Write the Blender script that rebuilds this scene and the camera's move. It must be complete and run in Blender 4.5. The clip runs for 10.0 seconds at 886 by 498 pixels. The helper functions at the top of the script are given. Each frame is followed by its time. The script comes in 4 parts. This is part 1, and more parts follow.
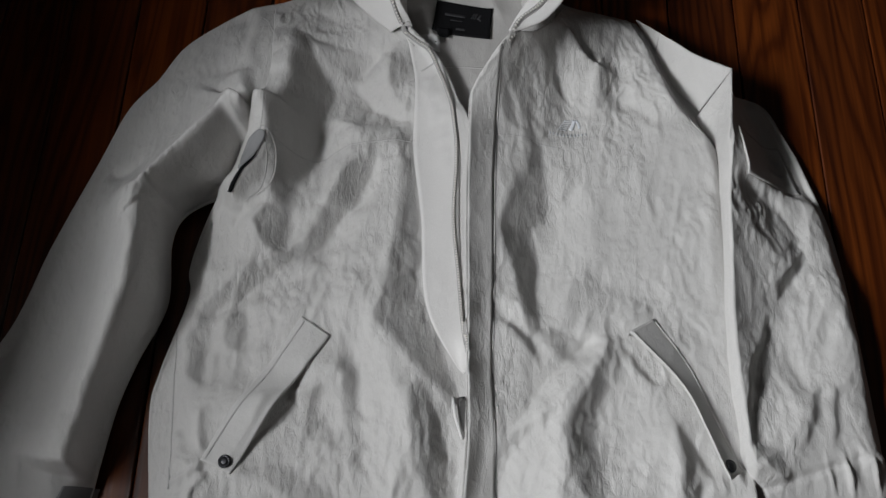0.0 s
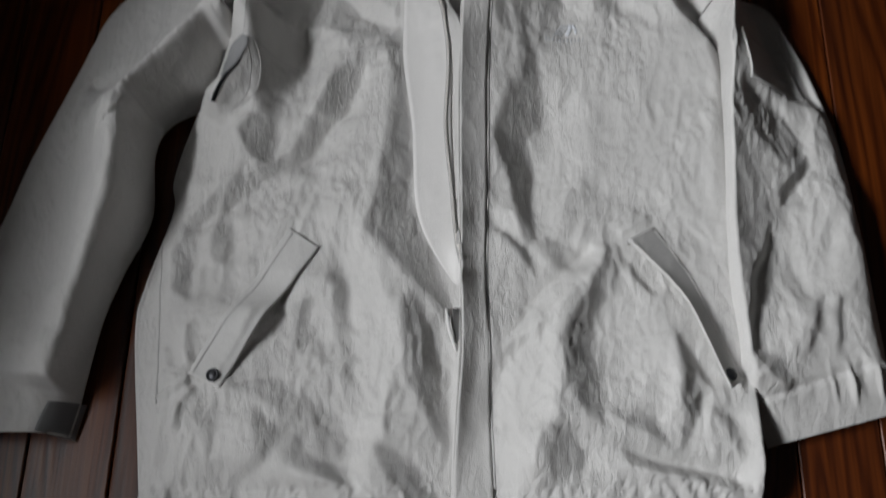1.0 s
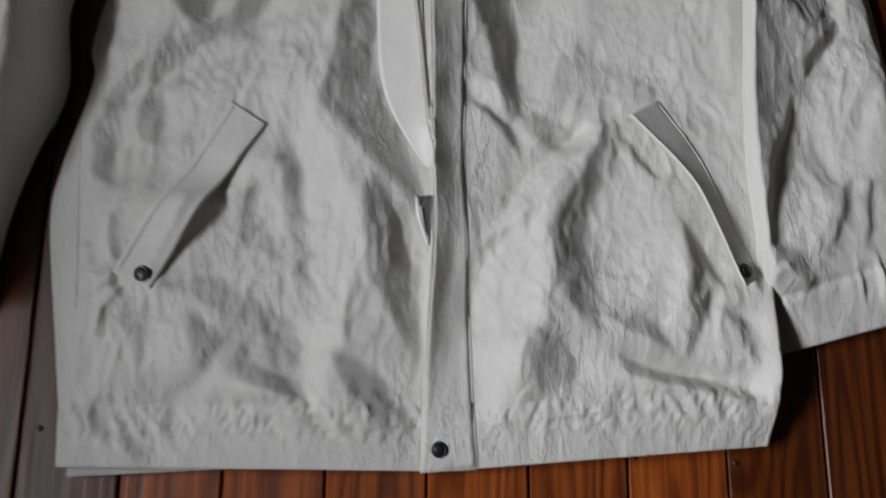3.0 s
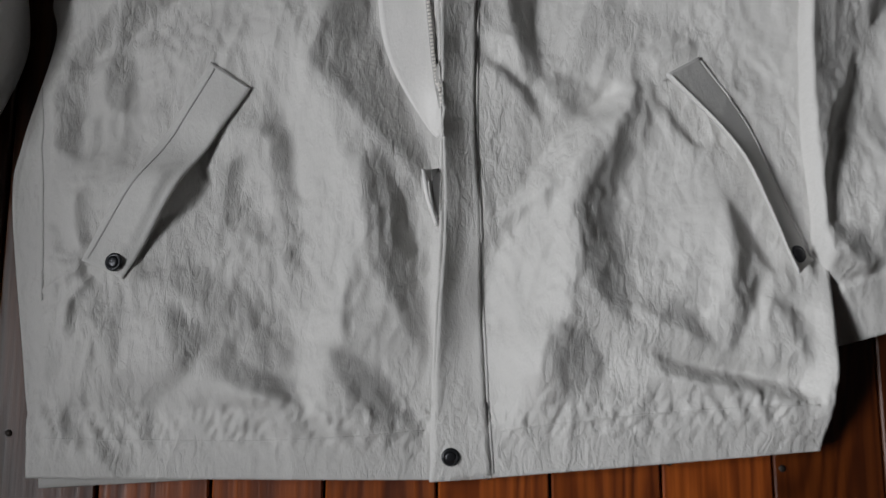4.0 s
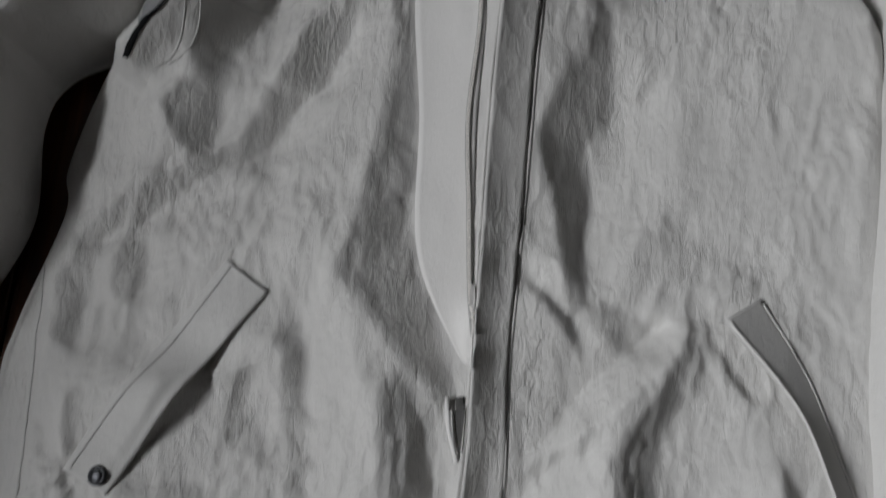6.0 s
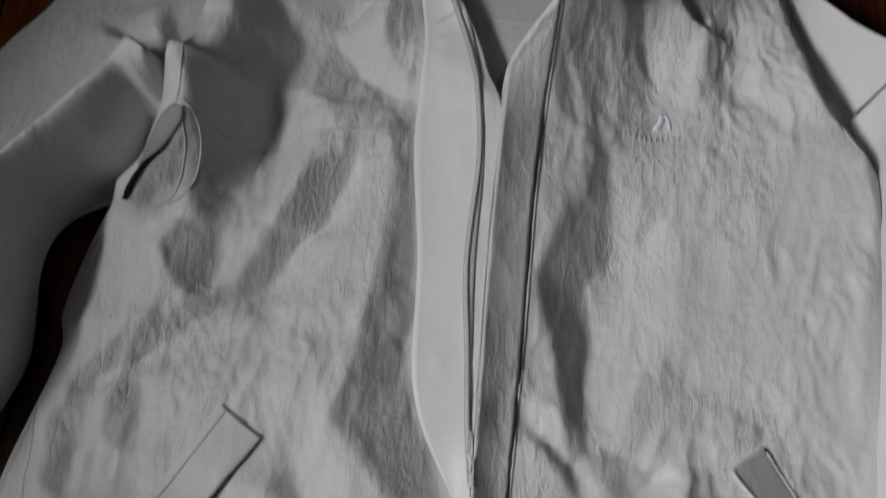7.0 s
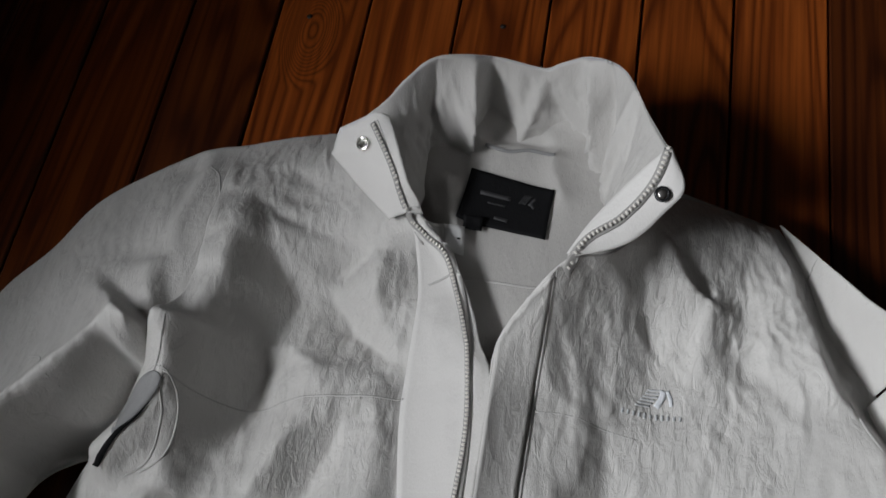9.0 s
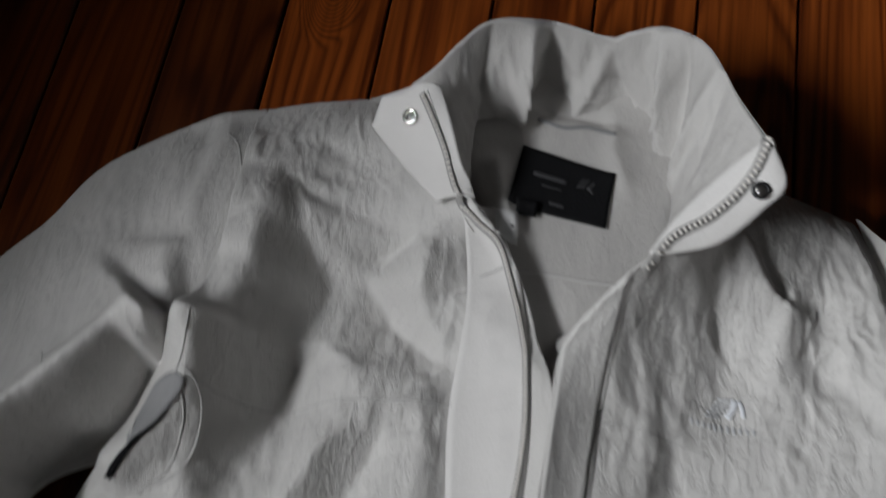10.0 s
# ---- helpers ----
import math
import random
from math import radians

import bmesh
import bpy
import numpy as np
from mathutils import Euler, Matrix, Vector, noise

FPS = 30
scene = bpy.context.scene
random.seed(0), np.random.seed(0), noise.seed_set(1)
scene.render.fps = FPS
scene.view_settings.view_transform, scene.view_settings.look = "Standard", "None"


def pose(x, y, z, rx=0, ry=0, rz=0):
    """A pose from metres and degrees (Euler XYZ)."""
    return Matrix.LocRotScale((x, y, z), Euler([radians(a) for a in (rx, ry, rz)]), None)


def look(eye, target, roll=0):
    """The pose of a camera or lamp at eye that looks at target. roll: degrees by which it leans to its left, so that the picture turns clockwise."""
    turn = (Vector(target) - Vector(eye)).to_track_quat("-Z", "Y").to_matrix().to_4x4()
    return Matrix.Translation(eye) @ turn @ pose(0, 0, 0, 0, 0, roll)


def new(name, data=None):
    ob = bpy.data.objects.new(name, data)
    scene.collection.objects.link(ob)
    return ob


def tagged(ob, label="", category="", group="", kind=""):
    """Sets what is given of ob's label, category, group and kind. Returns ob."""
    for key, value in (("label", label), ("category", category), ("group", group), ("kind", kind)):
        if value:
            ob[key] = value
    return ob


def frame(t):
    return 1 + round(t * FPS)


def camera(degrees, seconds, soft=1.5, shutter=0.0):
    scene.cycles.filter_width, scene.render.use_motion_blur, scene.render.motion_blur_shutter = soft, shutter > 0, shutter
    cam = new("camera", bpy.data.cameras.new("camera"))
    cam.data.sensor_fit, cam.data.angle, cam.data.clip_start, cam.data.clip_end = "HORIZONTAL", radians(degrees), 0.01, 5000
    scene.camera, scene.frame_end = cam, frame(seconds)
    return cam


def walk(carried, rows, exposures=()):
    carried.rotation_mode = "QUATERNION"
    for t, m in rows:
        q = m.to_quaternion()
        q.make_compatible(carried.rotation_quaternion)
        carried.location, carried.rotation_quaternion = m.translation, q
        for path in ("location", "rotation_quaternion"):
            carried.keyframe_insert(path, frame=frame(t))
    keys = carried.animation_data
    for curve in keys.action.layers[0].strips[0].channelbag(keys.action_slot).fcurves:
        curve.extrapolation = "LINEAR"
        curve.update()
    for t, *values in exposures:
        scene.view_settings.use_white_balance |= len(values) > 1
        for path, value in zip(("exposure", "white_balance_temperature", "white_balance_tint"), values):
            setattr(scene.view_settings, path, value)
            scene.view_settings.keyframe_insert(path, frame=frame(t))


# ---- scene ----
from mathutils.bvhtree import BVHTree

# ---------- camera ----------
cam = camera(50.6, 10.0, soft=1.5, shutter=0.7)
PATH = [
    (0, (-0.021, -0.13, 1.145), (-0.02, 0.667, -0.689), 1.7),
    (0.5, (-0.015, -0.121, 1.146), (-0.025, 0.649, -0.699), 0.8),
    (1, (-0.009, -0.159, 1.094), (-0.008, 0.534, -0.782), 1.1),
    (1.5, (-0.016, -0.144, 1.06), (-0.027, 0.431, -0.855), -0.1),
    (2, (-0.023, -0.132, 1.05), (-0.004, 0.336, -0.894), 3.5),
    (2.5, (-0.022, -0.135, 1.008), (0.006, 0.44, -0.907), 4.4),
    (3, (-0.006, -0.128, 0.937), (0.058, 0.367, -0.999), 8.0),
    (3.2, (0.001, -0.121, 0.919), (0.075, 0.338, -1.026), 10.2),
    (4.3, (0.004, -0.041, 0.817), (0.023, 0.284, -1.157), 3.5),
    (4.5, (0.01, -0.042, 0.804), (0.029, 0.322, -1.163), 3.4),
    (5, (0.008, -0.016, 0.791), (-0.008, 0.346, -1.175), -0.7),
    (5.5, (0.004, 0.029, 0.796), (-0.043, 0.408, -1.167), -3.6),
    (6, (-0.009, 0.107, 0.796), (-0.033, 0.55, -1.154), 2.6),
    (6.2, (0.008, 0.11, 0.792), (-0.055, 0.604, -1.145), -2.2),
    (7.3, (-0.016, 0.177, 0.807), (-0.065, 0.848, -1.076), 3.3),
    (7.5, (-0.012, 0.181, 0.802), (-0.148, 0.913, -1.055), -1.0),
    (8, (-0.001, 0.222, 0.81), (-0.214, 1.004, -1.018), -4.4),
    (8.5, (0.023, 0.28, 0.826), (-0.173, 1.126, -0.975), -3.5),
    (9, (0.038, 0.293, 0.817), (-0.174, 1.129, -0.987), -5.4),
    (9.5, (0.016, 0.295, 0.801), (-0.181, 1.01, -1.056), -4.3),
    (10, (-0.056, 0.347, 0.755), (-0.147, 1.092, -1.099), 2.8),
]

walk(cam, [(t, look(eye, target, roll)) for t, eye, target, roll in PATH],
     [(0.0, 0.0), (3.0, -0.02), (4.4, -0.25), (6.0, -0.34), (7.4, -0.1), (8.4, 0.08), (9.0, 0.1), (10.0, 0.0)])

# ---------- light ----------
world = bpy.data.worlds.new("sky")
scene.world = world
world.use_nodes = True
wn = world.node_tree
sky = wn.nodes.new("ShaderNodeTexSky")
sky.sky_type, sky.sun_disc = "NISHITA", False
sky.sun_elevation, sky.sun_rotation = radians(35), radians(200)
wn.links.new(sky.outputs[0], wn.nodes["Background"].inputs[0])
wn.nodes["Background"].inputs[1].default_value = 0.08

WIN = (-1.12, -0.74, 0.38, 1.09, 1.72)      # window: wall x, y from, y to, sill, head
DEEP = 0.435                                 # thickness of the unseen wall, set so its sill shades the floor's left
day = bpy.data.lights.new("daylight", "AREA")
day.shape, day.size, day.size_y = "RECTANGLE", WIN[4] - WIN[3], WIN[2] - WIN[1]
day.energy, day.color = 109.0, (0.943, 0.965, 0.992)
day_ob = new("daylight", day)
day_ob.matrix_world = Matrix.Translation((WIN[0] - DEEP + 0.10, (WIN[1] + WIN[2]) / 2, (WIN[3] + WIN[4]) / 2)) @ Euler((0, radians(-90), 0)).to_matrix().to_4x4()


# ---------- materials ----------
def shader(name, color, rough=0.6, metal=0.0):
    m = bpy.data.materials.new(name)
    m.use_nodes = True
    b = m.node_tree.nodes["Principled BSDF"]
    b.inputs["Base Color"].default_value = (*color, 1)
    b.inputs["Roughness"].default_value = rough
    b.inputs["Metallic"].default_value = metal
    return m, m.node_tree, b


def mapped_noise(nt, scale, stretch=(1, 1, 1), detail=4.0, rough=0.55, warp=0.0):
    tc = nt.nodes.new("ShaderNodeTexCoord")
    mp = nt.nodes.new("ShaderNodeMapping")
    mp.inputs["Scale"].default_value = stretch
    n = nt.nodes.new("ShaderNodeTexNoise")
    n.inputs["Scale"].default_value = scale
    n.inputs["Detail"].default_value = detail
    n.inputs["Roughness"].default_value = rough
    n.inputs["Distortion"].default_value = warp
    nt.links.new(tc.outputs["Object"], mp.inputs[0])
    nt.links.new(mp.outputs[0], n.inputs["Vector"])
    return n


def ramp(nt, source, stops):
    r = nt.nodes.new("ShaderNodeValToRGB")
    while len(r.color_ramp.elements) < len(stops):
        r.color_ramp.elements.new(0.5)
    for e, (p, c) in zip(r.color_ramp.elements, stops):
        e.position, e.color = p, (*c, 1)
    nt.links.new(source, r.inputs[0])
    return r


def bumped(nt, b, sources, distance):
    last = None
    for src, strength in sources:
        bp = nt.nodes.new("ShaderNodeBump")
        bp.inputs["Strength"].default_value = strength
        bp.inputs["Distance"].default_value = distance
        nt.links.new(src, bp.inputs["Height"])
        if last:
            nt.links.new(last.outputs[0], bp.inputs["Normal"])
        last = bp
    nt.links.new(last.outputs[0], b.inputs["Normal"])


def fabric(name, color, crinkle=1.0, rough=0.72):
    m, nt, b = shader(name, color, rough)
    b.inputs["Sheen Weight"].default_value = 0.12 if color[0] > 0.1 else 0.0
    b.inputs["Specular IOR Level"].default_value = 0.35 if color[0] > 0.1 else 0.12
    big = mapped_noise(nt, 9, (1, 0.6, 1), 5)
    c = ramp(nt, big.outputs["Fac"], [(0.3, tuple(v * 0.93 for v in color)), (0.7, tuple(min(1, v * 1.04) for v in color))])
    nt.links.new(c.outputs[0], b.inputs["Base Color"])
    puck = mapped_noise(nt, 70, (1.9, 0.75, 1), 5, 0.62, 0.7)
    patch = mapped_noise(nt, 7, (1.3, 0.8, 1), 3)
    mask = ramp(nt, patch.outputs["Fac"], [(0.36, (0.15,) * 3), (0.66, (1.0,) * 3)])
    mul = nt.nodes.new("ShaderNodeMath")
    mul.operation = "MULTIPLY"
    nt.links.new(puck.outputs["Fac"], mul.inputs[0])
    nt.links.new(mask.outputs[0], mul.inputs[1])
    tc = nt.nodes.new("ShaderNodeTexCoord")
    warp = mapped_noise(nt, 18, (1, 1, 1), 3)
    shift = nt.nodes.new("ShaderNodeVectorMath")
    shift.operation = "MULTIPLY_ADD"
    shift.inputs[1].default_value = (0.04, 0.04, 0.04)
    nt.links.new(warp.outputs["Color"], shift.inputs[0])
    nt.links.new(tc.outputs["Object"], shift.inputs[2])
    mp = nt.nodes.new("ShaderNodeMapping")
    mp.inputs["Scale"].default_value = (1.5, 0.62, 1)
    nt.links.new(shift.outputs[0], mp.inputs[0])
    crumple = nt.nodes.new("ShaderNodeTexVoronoi")
    crumple.inputs["Scale"].default_value = 34
    nt.links.new(mp.outputs[0], crumple.inputs["Vector"])
    weave = mapped_noise(nt, 420, (1.6, 0.8, 1), 3, 0.6)
    bumped(nt, b, [(crumple.outputs["Distance"], 0.42 * crinkle), (mul.outputs[0], 0.72 * crinkle), (weave.outputs["Fac"], 0.14)], 0.004)
    return m


NYLON = fabric("crinkled_nylon", (0.60, 0.588, 0.572))
# paler than the shell: part of the facing's lit look is in this colour
SMOOTH = fabric("smooth_nylon", (0.71, 0.695, 0.68), 0.12)
CUFFSHADE = fabric("shaded_cuff_lining", (0.19, 0.19, 0.195), 0.2)
SHADEGREY = fabric("shade_grey_lining", (0.27, 0.27, 0.275), 0.3)
HEMSEAM = fabric("hem_stitching", (0.58, 0.57, 0.555), 0.4)
# neck shade is put into the lining's colour; the collar gets a lighter copy
SHADELINING = fabric("lining", (0.485, 0.472, 0.458), 0.55)
LITLINING = fabric("lit_lining", (0.53, 0.517, 0.503), 0.5)
WELT = fabric("welt_nylon", (0.59, 0.58, 0.565), 0.3)
# pale tape darkened: the shade between the teeth is put into its colour
TAPE = fabric("zip_tape", (0.36, 0.35, 0.34), 0.1)
STITCH = fabric("stitching", (0.52, 0.51, 0.50), 0.3)
SILVERTHREAD = fabric("embroidery_thread", (0.50, 0.51, 0.53), 0.4, 0.5)
WHITETHREAD = fabric("white_thread", (0.72, 0.74, 0.78), 0.4, 0.4)
BLACKSATIN = fabric("black_satin", (0.007, 0.007, 0.008), 0.3, 0.75)
GREYINK = shader("grey_weave", (0.035, 0.035, 0.038), 0.6)[0]
WHITETAG = fabric("white_tag", (0.7, 0.7, 0.7), 0.1)
GUNMETAL = shader("gunmetal", (0.035, 0.036, 0.04), 0.33, 0.7)[0]
SILVER = shader("bright_nickel", (0.82, 0.8, 0.76), 0.2, 1.0)[0]
STEEL = shader("dull_nickel", (0.30, 0.29, 0.28), 0.3, 1.0)[0]
SHADEPATCH = shader("shade_patch", (0.07, 0.068, 0.066), 0.8)[0]
TEETH = shader("zip_teeth", (0.74, 0.71, 0.67), 0.3)[0]
IRON = shader("old_nail", (0.03, 0.022, 0.018), 0.6, 0.4)[0]


def wood(name, tone, knot=None):
    """Varnished pine; tone scales the colour for the light or shade on the board, knot is the place of a knot on it."""
    m, nt, b = shader(name, (0.25, 0.09, 0.03), 0.36)
    tc = nt.nodes.new("ShaderNodeTexCoord")
    info = nt.nodes.new("ShaderNodeObjectInfo")
    off = nt.nodes.new("ShaderNodeMath")
    off.operation = "MULTIPLY"
    off.inputs[1].default_value = 37.0
    nt.links.new(info.outputs["Random"], off.inputs[0])
    comb = nt.nodes.new("ShaderNodeCombineXYZ")
    nt.links.new(off.outputs[0], comb.inputs[0])
    nt.links.new(off.outputs[0], comb.inputs[1])
    add = nt.nodes.new("ShaderNodeVectorMath")
    nt.links.new(tc.outputs["Object"], add.inputs[0])
    nt.links.new(comb.outputs[0], add.inputs[1])

    def noise_at(scale, stretch, detail, warp):
        mp = nt.nodes.new("ShaderNodeMapping")
        mp.inputs["Scale"].default_value = stretch
        n = nt.nodes.new("ShaderNodeTexNoise")
        n.inputs["Scale"].default_value, n.inputs["Detail"].default_value, n.inputs["Distortion"].default_value = scale, detail, warp
        nt.links.new(add.outputs[0], mp.inputs[0])
        nt.links.new(mp.outputs[0], n.inputs["Vector"])
        return n
    field = noise_at(3.2, (2.6, 0.24, 1), 2, 0.35)
    if knot:
        mp = nt.nodes.new("ShaderNodeMapping")
        mp.inputs["Location"].default_value = (-knot[0] * 2.2, -knot[1], 0)
        mp.inputs["Scale"].default_value = (2.2, 1, 0)
        far = nt.nodes.new("ShaderNodeVectorMath")
        far.operation = "LENGTH"
        near = nt.nodes.new("ShaderNodeMapRange")
        near.inputs["From Min"].default_value, near.inputs["From Max"].default_value = 0.02, 0.085
        near.interpolation_type = "SMOOTHSTEP"
        scaled = nt.nodes.new("ShaderNodeMath")
        scaled.operation = "MULTIPLY"
        scaled.inputs[1].default_value = 3.4
        blend = nt.nodes.new("ShaderNodeMix")
        nt.links.new(tc.outputs["Object"], mp.inputs[0])
        nt.links.new(mp.outputs[0], far.inputs[0])
        nt.links.new(far.outputs["Value"], near.inputs["Value"])
        nt.links.new(far.outputs["Value"], scaled.inputs[0])
        nt.links.new(near.outputs[0], blend.inputs["Factor"])
        nt.links.new(scaled.outputs[0], blend.inputs["A"])
        nt.links.new(field.outputs["Fac"], blend.inputs["B"])
    rings = nt.nodes.new("ShaderNodeMath")
    rings.operation = "MULTIPLY"
    rings.inputs[1].default_value = 130.0
    nt.links.new(blend.outputs["Result"] if knot else field.outputs["Fac"], rings.inputs[0])
    sine = nt.nodes.new("ShaderNodeMath")
    sine.operation = "SINE"
    nt.links.new(rings.outputs[0], sine.inputs[0])
    half = nt.nodes.new("ShaderNodeMath")
    half.operation = "MULTIPLY_ADD"
    half.inputs[1].default_value, half.inputs[2].default_value = 0.5, 0.5
    nt.links.new(sine.outputs[0], half.inputs[0])
    fibre = noise_at(60.0, (3.0, 0.07, 1), 5, 0.2)
    stain = noise_at(3.0, (1.6, 0.5, 1), 4, 0.5)
    late = ramp(nt, half.outputs[0], [(0.0, (0.135, 0.028, 0.0045)), (0.3, (0.22, 0.049, 0.0075)), (1.0, (0.29, 0.069, 0.0105))])
    fib = ramp(nt, fibre.outputs["Fac"], [(0.32, (0.42, 0.36, 0.32)), (0.62, (1.0, 1.0, 1.0))])
    st = ramp(nt, stain.outputs["Fac"], [(0.3, (0.55, 0.5, 0.45)), (0.6, (1.0, 1.0, 1.0))])
    mix = nt.nodes.new("ShaderNodeMixRGB")
    mix.blend_type = "MULTIPLY"
    mix.inputs[0].default_value = 0.8
    nt.links.new(late.outputs[0], mix.inputs[1])
    nt.links.new(fib.outputs[0], mix.inputs[2])
    mix2 = nt.nodes.new("ShaderNodeMixRGB")
    mix2.blend_type = "MULTIPLY"
    mix2.inputs[0].default_value = 0.7
    nt.links.new(mix.outputs[0], mix2.inputs[1])
    nt.links.new(st.outputs[0], mix2.inputs[2])
    hsv = nt.nodes.new("ShaderNodeHueSaturation")
    val = nt.nodes.new("ShaderNodeMath")
    val.operation = "MULTIPLY_ADD"
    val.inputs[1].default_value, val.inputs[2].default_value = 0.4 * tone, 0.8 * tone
    nt.links.new(info.outputs["Random"], val.inputs[0])
    nt.links.new(val.outputs[0], hsv.inputs["Value"])
    nt.links.new(mix2.outputs[0], hsv.inputs["Color"])
    nt.links.new(hsv.outputs[0], b.inputs["Base Color"])
    rr = ramp(nt, stain.outputs["Fac"], [(0.3, (0.42,) * 3), (0.7, (0.28,) * 3)])
    nt.links.new(rr.outputs[0], b.inputs["Roughness"])
    bumped(nt, b, [(fibre.outputs["Fac"], 0.18), (half.outputs[0], 0.06)], 0.002)
    return m


# board colours carry the floor's bright middle and its dim sides
WOOD = {"knotty": wood("knotty_pine_board", 1.4, (-0.006, 0.913)), "pale": wood("lit_pine_board", 1.4), "dark": wood("shaded_pine_board", .5)}


def plaster(name, color):
    m, nt, b = shader(name, color, 0.85)
    n = mapped_noise(nt, 2.5, (1, 1, 1), 6)
    c = ramp(nt, n.outputs["Fac"], [(0.3, tuple(v * 0.9 for v in color)), (0.7, color)])
    nt.links.new(c.outputs[0], b.inputs["Base Color"])
    f = mapped_noise(nt, 120, (1, 1, 1), 4)
    bumped(nt, b, [(f.outputs["Fac"], 0.15)], 0.003)
    return m


# unseen walls and ceiling kept near black so little light bounces back
WALLPAINT = plaster("wall_paint", (0.035, 0.031, 0.028))
CEILPAINT = plaster("ceiling_paint", (0.045, 0.044, 0.042))
FRAMEPAINT = plaster("window_paint", (0.7, 0.7, 0.68))
DARKEARTH = plaster("subfloor", (0.012, 0.009, 0.007))
GLASS = bpy.data.materials.new("pane_glass")
GLASS.use_nodes = True
_g = GLASS.node_tree.nodes["Principled BSDF"]
_g.inputs["Transmission Weight"].default_value, _g.inputs["Roughness"].default_value = 1.0, 0.0


# ---------- mesh helpers ----------
def part(name, bm, material, parent=None, label="", smooth=True):
    me = bpy.data.meshes.new(name)
    bm.to_mesh(me)
    bm.free()
    me.materials.append(material)
    if smooth:
        me.shade_smooth()
    ob = new(name, me)
    if parent:
        ob.parent = parent
    return tagged(ob, label)


def box(lo, hi, bevel=0.0):
    bm = bmesh.new()
    bmesh.ops.create_cube(bm, size=1)
    for v in bm.verts:
        v.co = Vector([lo[i] + (v.co[i] + 0.5) * (hi[i] - lo[i]) for i in range(3)])
    if bevel:
        bmesh.ops.bevel(bm, geom=bm.edges[:], offset=bevel, segments=1, affect="EDGES")
    return bm


def curve_points(pts, n):
    """n points evenly along a smooth curve through pts."""
    p = np.array(pts, float)
    q = np.vstack([2 * p[0] - p[1], p, 2 * p[-1] - p[-2]])
    out = []
    for i in range(len(p) - 1):
        a, b, c, d = q[i:i + 4]
        for s in np.linspace(0, 1, 24, endpoint=False):
            out.append(0.5 * (2 * b + (c - a) * s + (2 * a - 5 * b + 4 * c - d) * s * s + (3 * b - a - 3 * c + d) * s ** 3))
    out.append(p[-1])
    out = np.array(out)
    run = np.concatenate([[0], np.cumsum(np.linalg.norm(np.diff(out, axis=0), axis=1))])
    at = np.linspace(0, run[-1], n)
    return np.stack([np.interp(at, run, out[:, k]) for k in range(out.shape[1])], 1)


LATTICE = np.random.RandomState(7).rand(256, 256)


def soft_noise(x, y):
    xi, yi = np.floor(x).astype(int), np.floor(y).astype(int)
    fx, fy = x - xi, y - yi
    fx, fy = fx * fx * (3 - 2 * fx), fy * fy * (3 - 2 * fy)
    g = lambda a, b: LATTICE[a % 256, b % 256]
    return (g(xi, yi) * (1 - fx) + g(xi + 1, yi) * fx) * (1 - fy) + (g(xi, yi + 1) * (1 - fx) + g(xi + 1, yi + 1) * fx) * fy


def creased(x, y):
    return 1 - np.abs(2 * soft_noise(x, y) - 1) * 1.6


ANGLES = np.random.RandomState(11).rand(256, 256) * 2 * math.pi


def sloped_noise(x, y):
    """Gradient noise, about -0.7 to 0.7."""
    xi, yi = np.floor(x).astype(int), np.floor(y).astype(int)
    fx, fy = x - xi, y - yi

    def corner(a, b):
        t = ANGLES[(xi + a) % 256, (yi + b) % 256]
        return np.cos(t) * (fx - a) + np.sin(t) * (fy - b)
    u, v = fx ** 3 * (fx * (fx * 6 - 15) + 10), fy ** 3 * (fy * (fy * 6 - 15) + 10)
    return (corner(0, 0) * (1 - u) + corner(1, 0) * u) * (1 - v) + (corner(0, 1) * (1 - u) + corner(1, 1) * u) * v


def pinched(x, y):
    """Sharp crests with flat flanks between them."""
    return .45 - np.abs(sloped_noise(x, y)) * 1.6


def crinkle(x, y):
    """The washed, mostly upright crinkle of the cloth, stronger in patches."""
    wx = x + .016 * sloped_noise(x * 17, y * 11) + .006 * sloped_noise(x * 47 + 5, y * 31)
    wy = y + .030 * sloped_noise(x * 13 + 40, y * 9) + .010 * sloped_noise(x * 39 + 8, y * 27)
    loose = np.clip(.62 + 1.3 * sloped_noise(x * 8 + 3, y * 6 + 17), .18, 1.25)
    return loose * (.0036 * pinched(wx * 17 + wy * 5, wy * 7) + .0030 * pinched(wx * 34 - wy * 9 + 9, wy * 15)
                    + .0021 * pinched(wx * 70 + wy * 20, wy * 30 + 5) + .0012 * pinched(wx * 135 - wy * 30 + 2, wy * 62))


